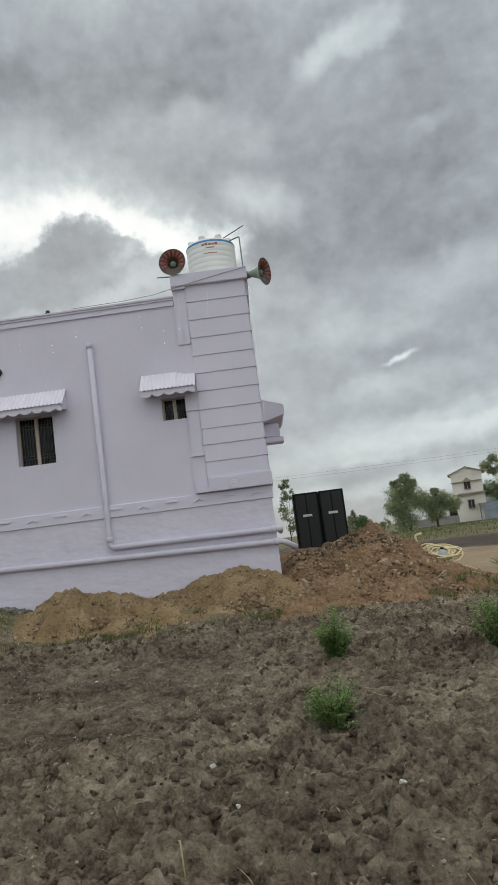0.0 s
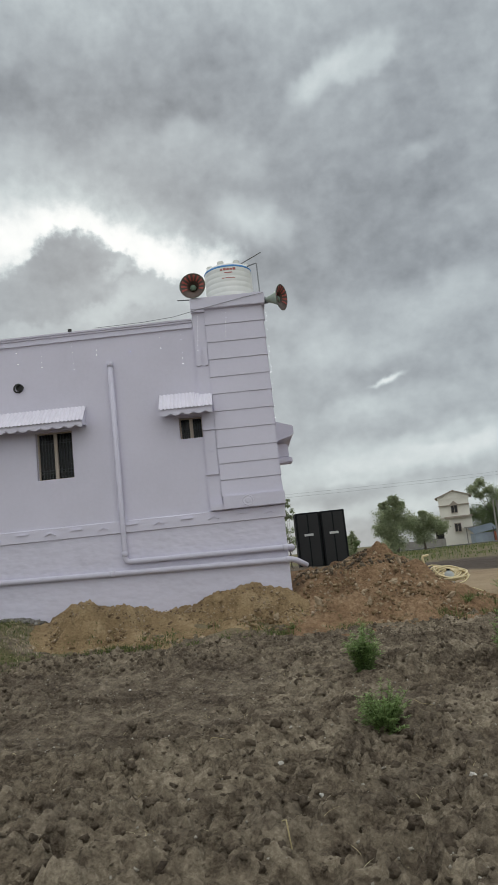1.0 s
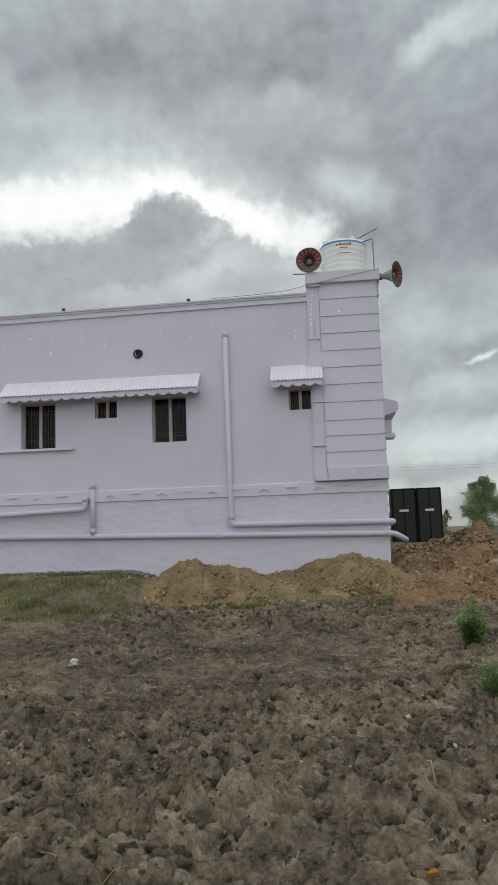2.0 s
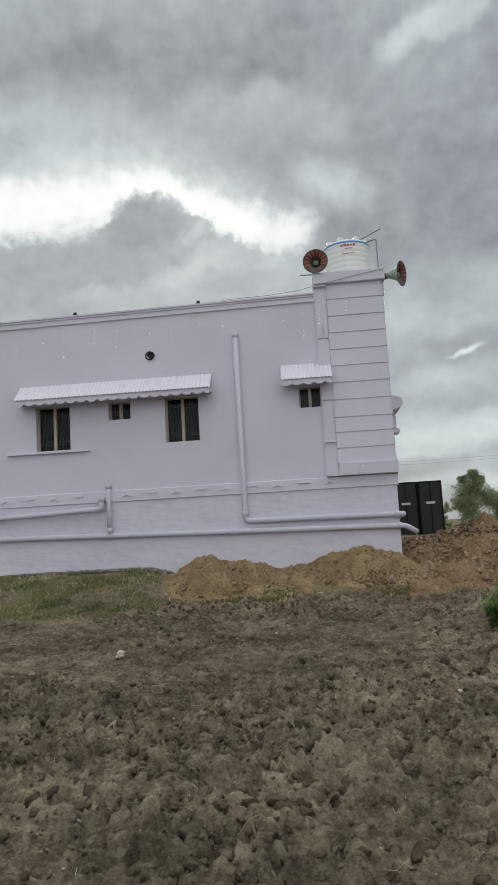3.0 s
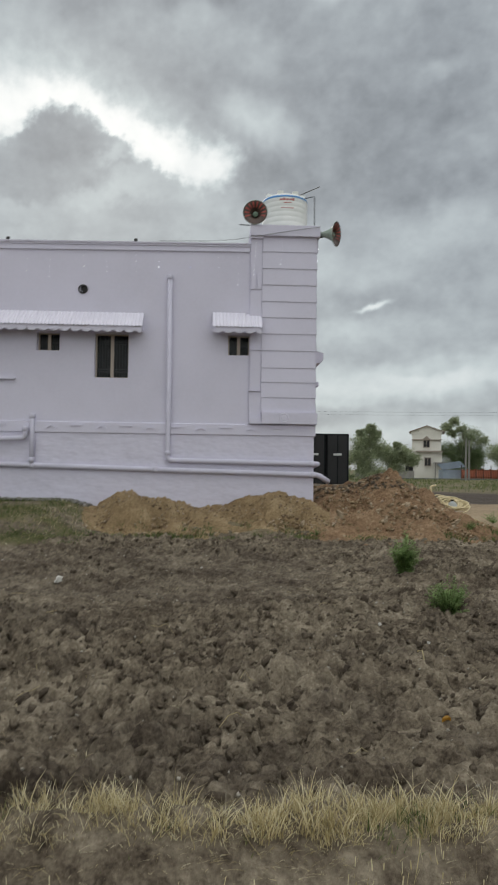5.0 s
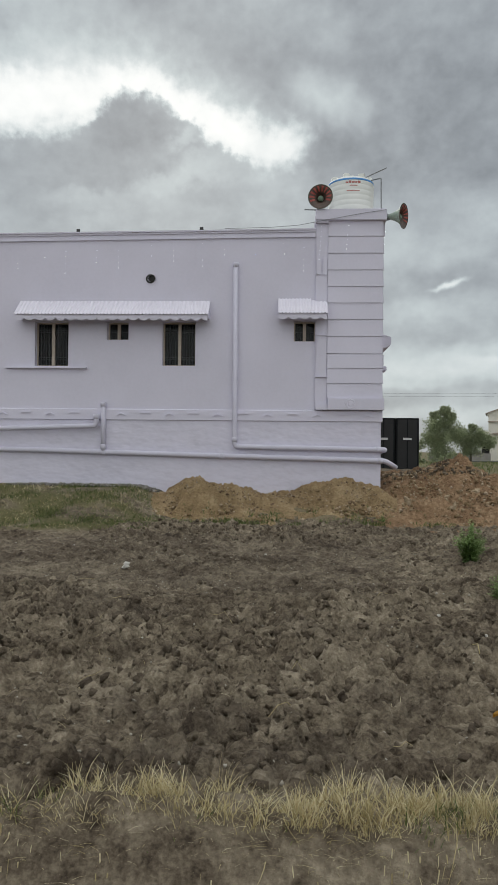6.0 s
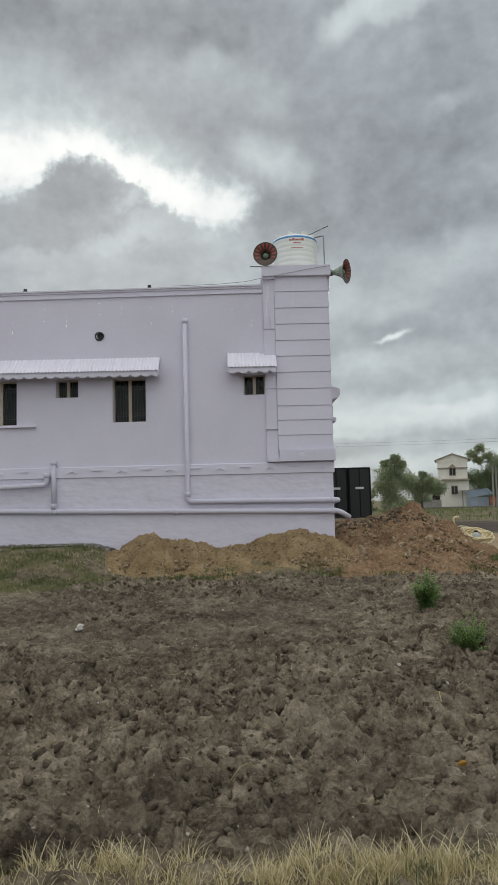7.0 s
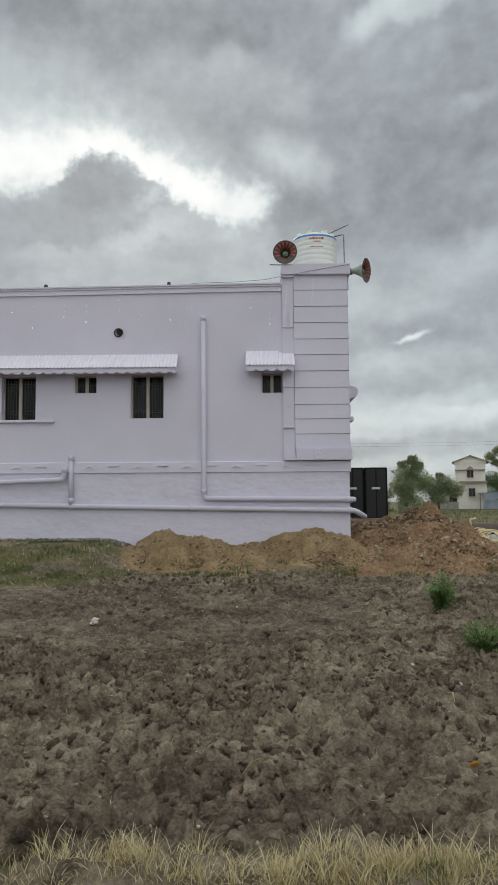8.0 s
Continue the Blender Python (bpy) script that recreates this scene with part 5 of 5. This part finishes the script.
def weed(place, height, width, n_stems, seed, label):
    """A leafy weed: branching stems and many narrow leaves."""
    ob = thing("weed_plant", place, label, "plant", "weeds in the field")
    r = random.Random(seed)
    stems = bmesh.new()
    verts, faces = [], []
    P = Vector(place)
    for s in range(n_stems):
        a = r.uniform(0, 6.283)
        reach = width * 0.5 * math.sqrt(r.random())
        h = height * (1.0 - 0.4 * (reach / (width * 0.5)) ** 2) * r.uniform(0.45, 1.12)
        pts = [P + Vector((math.cos(a) * reach * t**1.2, math.sin(a) * reach * t**1.2, h * t - 0.02)) for t in (0, 0.35, 0.7, 1.0)]
        tube(pts, 0.004, 4, stems, radii=[0.005, 0.004, 0.003, 0.001])
        for k in range(64):
            t = 0.12 + 0.88 * k / 63
            i = min(2, int(t * 3))
            c = pts[i].lerp(pts[i + 1], min(1, t * 3 - i))
            b = r.uniform(0, 6.283)
            ln = r.uniform(0.030, 0.062) * (1.15 - 0.5 * t) * height / 0.35
            d = Vector((math.cos(b), math.sin(b), r.uniform(-0.1, 0.9))).normalized()
            sd = d.cross(Vector((0, 0, 1))).normalized() * ln * 0.13
            drop = Vector((0, 0, -0.18 * ln))
            base = len(verts)
            verts += [c, c + d * ln * 0.5 + sd, c + d * ln + drop, c + d * ln * 0.5 - sd]
            faces.append((base, base + 1, base + 2, base + 3))
    # all the green stems of the plant in one mesh
    part("woody_base", stems, M_GRASS, ob)
    me = mesh_from("leaves", np.array([v - P for v in verts]), np.array(faces), M_WEED)
    leaves = new("leaves", me)
    leaves.parent = ob
    return ob


weed((0.08, -9.12, hz(0.08, -9.12) - 0.02), 0.38, 0.45, 54, 501, "bright green bushy weed growing in the clods")
weed((0.34, -6.48, hz(0.34, -6.48) - 0.02), 0.56, 0.42, 44, 502, "upright green weed growing in the ploughed field")
weed((1.82, -6.95, hz(1.82, -6.95) - 0.02), 0.56, 0.56, 36, 503, "wide green weed growing in the ploughed field")
weed((4.7, 2.0, 0.08), 0.32, 0.6, 16, 504, "low green weed on the sandy ground")
weed((2.9, -1.6, 0.2), 0.16, 0.3, 14, 505, "small green weed at the foot of the heap")
weed((-0.15, -1.75, 0.08), 0.13, 0.4, 18, 506, "small green weed at the foot of the heap")


# ---- far away ----
def tree(place, height, crown, n, seed, label, dark=False, leaf=0.13, lean=0.0, trunk=0.14, airy=0.0):
    """A tapered trunk, limbs to each clump, and a crown of many leaves. crown: (dx, dy, z, radius) of each clump."""
    ob = thing("tree", place, label, "tree")
    r = np.random.RandomState(seed)
    P = Vector(place)
    fork = height * 0.32
    wood = tube([P + Vector((0, 0, -0.3)), P + Vector((lean * 0.4, 0, fork * 0.5)), P + Vector((lean, 0, fork))], trunk, 8, radii=[trunk * 1.3, trunk, trunk * 0.75])
    part("trunk", wood, M_BARK, ob)
    vs = []
    per = 4 * n // len(crown)
    for dx, dy, cz, rad in crown:
        end = P + Vector((dx, dy, cz))
        mid = P + Vector((lean + dx * 0.45, dy * 0.45, fork + (cz - fork) * 0.45))
        part("limb", tube([P + Vector((lean, 0, fork * 0.9)), mid, end], trunk * 0.4, 6, radii=[trunk * 0.5, trunk * 0.3, trunk * 0.1]), M_BARK, ob)
        k = max(4, int(per / 40))
        d = r.randn(k, 3)
        d /= np.linalg.norm(d, axis=1)[:, None]
        sub = np.array(end) + d * rad * (0.25 + 0.85 * r.rand(k, 1)) * [1, 1, 0.85]
        own = sub[r.randint(0, k, per)] + r.randn(per, 3) * rad * (0.15 + airy) * [1, 1, 1.0]
        vs.append(own)
    c = np.concatenate(vs)
    m = len(c)
    u = r.randn(m, 3)
    u /= np.linalg.norm(u, axis=1)[:, None]
    w = np.cross(u, r.randn(m, 3))
    w /= np.linalg.norm(w, axis=1)[:, None]
    ln = (leaf * 0.75 * (0.6 + 0.8 * r.rand(m)))[:, None]
    quad = np.stack([c - u * ln, c + w * ln * 0.5, c + u * ln, c - w * ln * 0.5], 1) - np.array(P)
    F = np.arange(m * 4).reshape(-1, 4)
    me = mesh_from("crown", quad.reshape(-1, 3), F, M_LEAFD if dark else M_LEAF)
    cr = new("crown", me)
    cr.parent = ob
    return ob


tree((16.9, 75, 0.1), 7.0, [(-0.9, 0, 4.4, 1.4), (0.4, 0.5, 5.0, 1.4), (-0.1, -0.5, 6.2, 0.7), (-1.5, 0, 3.0, 1.3), (1.3, 0, 3.5, 1.4), (0, 0, 2.6, 1.8), (-1.1, 0.3, 5.7, 0.5), (0.9, 0.2, 5.7, 0.5), (-0.5, 0, 1.3, 1.5)], 6500, 601, "round green tree beyond the plot")
tree((20.6, 77, 0.1), 4.8, [(-1.0, 0, 3.2, 1.3), (0.8, 0, 3.2, 1.2), (2.0, 0, 2.6, 1.1), (0, 0, 2.0, 1.5), (0.2, 0, 4.3, 0.5)], 4000, 602, "lower green tree beside the far house")
tree((37.5, 105, 0.1), 8.5, [(-1.5, 0, 4.2, 2.2), (1.2, 0, 4.6, 2.2), (3.4, 0, 4.0, 1.8), (0.2, 0, 2.4, 2.2), (2.8, 0, 2.4, 1.8)], 6500, 603, "dense dark green tree beside the far house", dark=True)
tree((38.5, 104, 0.1), 10.5, [(-3.0, 0, 8.3, 0.9), (-1.6, 0, 9.2, 0.8), (-0.4, 0, 7.9, 1.0), (1.4, 0, 7.2, 1.3), (2.6, 0, 6.3, 1.2), (-2.0, 0, 7.3, 0.7), (0.4, 0, 6.2, 1.2)], 2600, 604, "thin airy tree with open feathery crown", leaf=0.14, airy=0.08, trunk=0.12)
tree((41.6, 92, 0.1), 6.2, [(-2.2, 0, 4.0, 1.6), (0, 0, 4.8, 1.8), (2.2, 0, 4.0, 1.7), (-1.0, 0, 3.0, 1.7), (1.4, 0, 2.9, 1.8), (0.4, 0, 3.9, 1.7)], 6500, 605, "wide round green tree behind the road", trunk=0.18)
tree((47.1, 96, 0.1), 8.0, [(-1.5, 0, 7.4, 0.7), (0.4, 0, 6.8, 0.7), (-0.6, 0, 5.4, 0.6), (1.2, 0, 7.3, 0.6)], 420, 606, "nearly bare thin tree", leaf=0.12, airy=0.1, trunk=0.09)
tree((48.3, 94, 0.1), 5.0, [(-0.6, 0, 3.4, 1.2), (1.0, 0, 3.0, 1.4), (0.2, 0, 2.0, 1.4)], 2500, 607, "small green tree behind the road")
tree((9.0, 60, 0.1), 2.6, [(-0.4, 0, 1.6, 0.6), (0.5, 0, 1.7, 0.7), (0, 0, 1.0, 0.9)], 1600, 608, "low dark green shrub far behind the plot", dark=True)
tree((0.62, 10.6, 0.45), 2.7, [(-0.1, 0, 1.6, 0.35), (0.1, 0, 2.1, 0.3), (0.2, 0, 1.1, 0.3), (0.0, 0, 2.5, 0.2)], 420, 609, "thin leafy sapling behind the speaker cabinets", leaf=0.05, trunk=0.02)
tree((2.55, 10.2, 0.45), 1.6, [(-0.1, 0, 1.0, 0.25), (0.12, 0, 1.2, 0.2), (0.05, 0, 0.7, 0.25)], 260, 610, "thin leafy sapling behind the speaker cabinets", leaf=0.05, trunk=0.015)
tree((3.35, 9.0, 0.3), 1.5, [(-0.1, 0, 0.8, 0.25), (0.12, 0, 0.95, 0.2)], 260, 611, "thin leafy sapling behind the earth heap", leaf=0.04, trunk=0.012)

# two-storey house beyond the fields
fh = thing("far_house", (31.2, 100, 0.0), "cream two-storey house with a gabled front", "house")
FX0, FX1 = 28.9, 33.5
part("wall", box((FX0 + 0.2, 100, -0.2), (FX1, 106, 4.3)), M_HOUSE, fh)
part("wall", box((FX0, 99.8, 4.3), (FX1 - 0.15, 106, 7.1)), M_HOUSE, fh)
part("floor_ledge", box((FX0 + 0.6, 99.35, 4.15), (FX1 + 0.15, 99.8, 4.42), 0.03), M_HTRIM, fh)
part("floor_ledge", box((FX0 - 0.1, 99.5, 6.05), (FX1 - 0.05, 99.8, 6.2), 0.03), M_HTRIM, fh)
gable = bmesh.new()
for y in (99.75, 106.0):
    [gable.verts.new(c) for c in ((FX0 - 0.15, y, 7.1), (FX1, y, 7.1), (FX1, y, 7.45), ((FX0 + FX1) / 2, y, 8.3), (FX0 - 0.15, y, 7.45))]
gable.verts.ensure_lookup_table()
g = list(gable.verts)
gable.faces.new(g[:5][::-1])
gable.faces.new(g[5:])
for i in range(5):
    gable.faces.new((g[i], g[(i + 1) % 5], g[5 + (i + 1) % 5], g[5 + i]))
bmesh.ops.recalc_face_normals(gable, faces=gable.faces)
part("gable", gable, M_HOUSE, fh)
for sx in (-1, 1):
    rf = box((-0.1, 99.45, -0.09), (2.75, 106.2, 0.05))
    cx = (FX0 + FX1) / 2
    for v in rf.verts:
        v.co = Vector((cx + sx * v.co.x, v.co.y, 8.36 + v.co.z - 0.36 * v.co.x))
    bmesh.ops.recalc_face_normals(rf, faces=rf.faces)
    part("roof", rf, M_HTRIM, fh)
# solid window boxes: the dark of the rooms behind is put into their colour
for xw, zw in ((30.7, 5.0), (30.9, 2.1)):
    wn = part("window", box((xw, 99.7, zw), (xw + 0.85, 100.05, zw + 1.15)), M_DARK, fh, "dark framed window")
    part("frame", box((xw - 0.1, 99.6, zw + 1.15), (xw + 0.95, 99.72, zw + 1.28)), M_HTRIM, wn)
    part("sill", box((xw - 0.1, 99.6, zw - 0.1), (xw + 0.95, 99.72, zw)), M_HTRIM, wn)
    part("mullion", box((xw + 0.39, 99.66, zw), (xw + 0.46, 99.72, zw + 1.15)), M_HTRIM, wn)
    part("frame", box((xw - 0.08, 99.62, zw), (xw, 99.72, zw + 1.15)), M_HTRIM, wn)
    part("frame", box((xw + 0.85, 99.62, zw), (xw + 0.93, 99.72, zw + 1.15)), M_HTRIM, wn)
ped = prism([(99.6, 6.2), (99.72, 6.2), (99.72, 6.2 + 0.01), (99.6, 6.21)], 30.5, 31.75)
for v in ped.verts:
    if v.co.z > 6.205:
        v.co.z = 6.75
        v.co.x = 31.12
part("pediment", ped, M_HTRIM, fh)
part("balcony", box((27.6, 100.3, 3.6), (FX0 + 0.1, 103, 4.7)), M_HOUSE, fh)
part("porch_post", box((27.7, 100.3, 0.0), (27.9, 100.5, 3.6)), M_HOUSE, fh)
# near-black panel: the shade inside the porch is put into its colour
part("porch_back", box((27.7, 103, 0.0), (FX0 + 0.2, 103.2, 3.6)), M_DARK, fh)
part("porch_canopy", box((32.2, 98.6, 2.45), (34.0, 99.95, 2.6)), M_CONC, fh)
part("porch_post", box((33.8, 98.7, 0.0), (33.95, 98.85, 2.45)), M_CONC, fh)
part("porch_post", box((32.4, 98.7, 0.0), (32.55, 98.85, 2.45)), M_CONC, fh)

fh.rotation_euler = (0, 0, radians(-15.9))

shed = thing("tin_shed", (33.2, 94, 0.0), "low shed with blue-grey tin roof", "shed")
part("shed_wall", box((31.7, 93.2, 0.0), (34.8, 95.5, 1.5)), M_TIN, shed)
tin = bmesh.new()
rows = [[tin.verts.new((31.5 + 3.5 * i / 40, y, z + 0.03 * math.sin(i * 2.4) + 0.012 * i)) for i in range(41)] for y, z in ((92.9, 1.45), (95.7, 2.35))]
for i in range(40):
    tin.faces.new((rows[0][i], rows[0][i + 1], rows[1][i + 1], rows[1][i]))
bmesh.ops.solidify(tin, geom=tin.faces[:], thickness=0.03)
part("shed_roof", tin, M_TIN, shed)


def low_wall(x0, x1, y, z, material, name, label):
    ob = thing(name, ((x0 + x1) / 2, y, 0.0), label, "wall")
    part("wall_panel", box((x0, y, -0.1), (x1, y + 0.2, z), 0.02), material, ob)
    for k in range(int((x1 - x0) / 2.5) + 1):
        xx = x0 + k * 2.5
        part("pier", box((xx - 0.15, y - 0.05, -0.1), (xx + 0.15, y + 0.25, z + 0.12), 0.02), material, ob)


low_wall(19.5, 28.4, 97, 1.25, M_CONC, "compound_wall", "grey concrete compound wall")
fence = thing("tarp_fence", (36, 92, 0), "orange tarpaulin screen sagging between posts", "fence")
for k in range(6):
    a, b = 33.8 + k * 1.1, 33.8 + (k + 1) * 1.1
    sheet = bmesh.new()
    rows = []
    for j in range(5):
        z = 0.25 + 0.36 * j
        rows.append([sheet.verts.new((a + (b - a) * i / 12, 91.5 + 0.10 * math.sin(i * 1.7 + j), z + (0.0 if j < 4 else -0.16 * math.sin(math.pi * i / 12)))) for i in range(13)])
    for p, q in zip(rows, rows[1:]):
        for i in range(12):
            sheet.faces.new((p[i], p[i + 1], q[i + 1], q[i]))
    bmesh.ops.solidify(sheet, geom=sheet.faces[:], thickness=0.02)
    part("tarpaulin", sheet, M_TARP, fence, smooth=True)
    part("post", tube([(a, 91.4, -0.1), (a, 91.4, 2.2)], 0.05, 6), M_BARK, fence)
part("post", tube([(40.4, 91.4, -0.1), (40.4, 91.4, 2.2)], 0.05, 6), M_BARK, fence)


def pole(place, height, label, arm=True):
    ob = thing("utility_pole", place, label, "pole")
    P = Vector(place)
    part("shaft", tube([P + Vector((0, 0, -0.3)), P + Vector((0.05, 0, height))], 0.11, 8, radii=[0.14, 0.09]), M_CONC, ob)
    if arm:
        part("cross_arm", box((P.x - 0.7, P.y - 0.05, height - 0.45), (P.x + 0.7, P.y + 0.05, height - 0.33)), M_STEEL, ob)
        for k in (-0.6, 0, 0.6):
            part("insulator", turned([(0.05, 0), (0.06, 0.06), (0.03, 0.15), (0, 0.16)], at=(P.x + k, P.y, height - 0.33), sides=8), M_BADGE, ob)
    return ob


pole((29.2, 76, 0.1), 5.3, "grey concrete pole beside the road", False)
pole((30.3, 78, 0.1), 5.2, "grey concrete pole beside the road", False)
pole((45.6, 90, 0.1), 6.3, "concrete utility pole with a cross arm")
tel = thing("power_line", (0, 110, 11), "two thin power lines far behind", "power line")
for dz in (0.0, 0.5):
    part("wire", tube([(-60 + 15 * i, 110, 10.6 + dz + 0.012 * (i * 15 - 75) ** 2 * 0.03) for i in range(14)], 0.012, 4), M_WIRE, tel)
for x in (-60, 135):
    part("mast", tube([(x, 110, -0.2), (x, 110, 13.5)], 0.14, 6), M_CONC, tel)
road = new("road", mesh_of("road", box((20, 84.5, 0.05), (300, 88.5, 0.26), 0.05), M_ROAD))
tagged(road, "narrow grey tarmac road across the fields", "road", kind="structure")

rb = np.random.RandomState(71)
for i in range(26):
    x, y = 7.4 + rb.rand() * 2.8, 6.5 + rb.rand() * 1.6
    s = 0.07 + 0.13 * rb.rand()
    z = 0.05 + 0.30 * ease(7.4, 9.4, x) * rb.rand()
    single_stone("rubble_block", (x, y, float(z)), s, M_BLOCK, "grey block of broken concrete in a rubble pile", 700 + i, 0.75)
p = np.stack([rb.uniform(7.0, 11, 500), rb.uniform(6.0, 8.6, 500), np.full(500, 0.05)], -1)
scatter_rocks("rubble_chips", p, 0.02 + 0.05 * rb.rand(500) ** 2, M_RUBBLE, "chips of broken concrete round the pile", "rubble", 72)
roots, th, r = tufted(9000, 400, 421, 6, 48, 27, 84, 0.8, lambda x, y: base_height(x, y))
blades("meadow_grass", roots, (0.12 + 0.3 * r.rand(len(roots))) * th, M_GRASS, "rough green grass on the far meadow", "grass", 422, 0.022, 0.7)
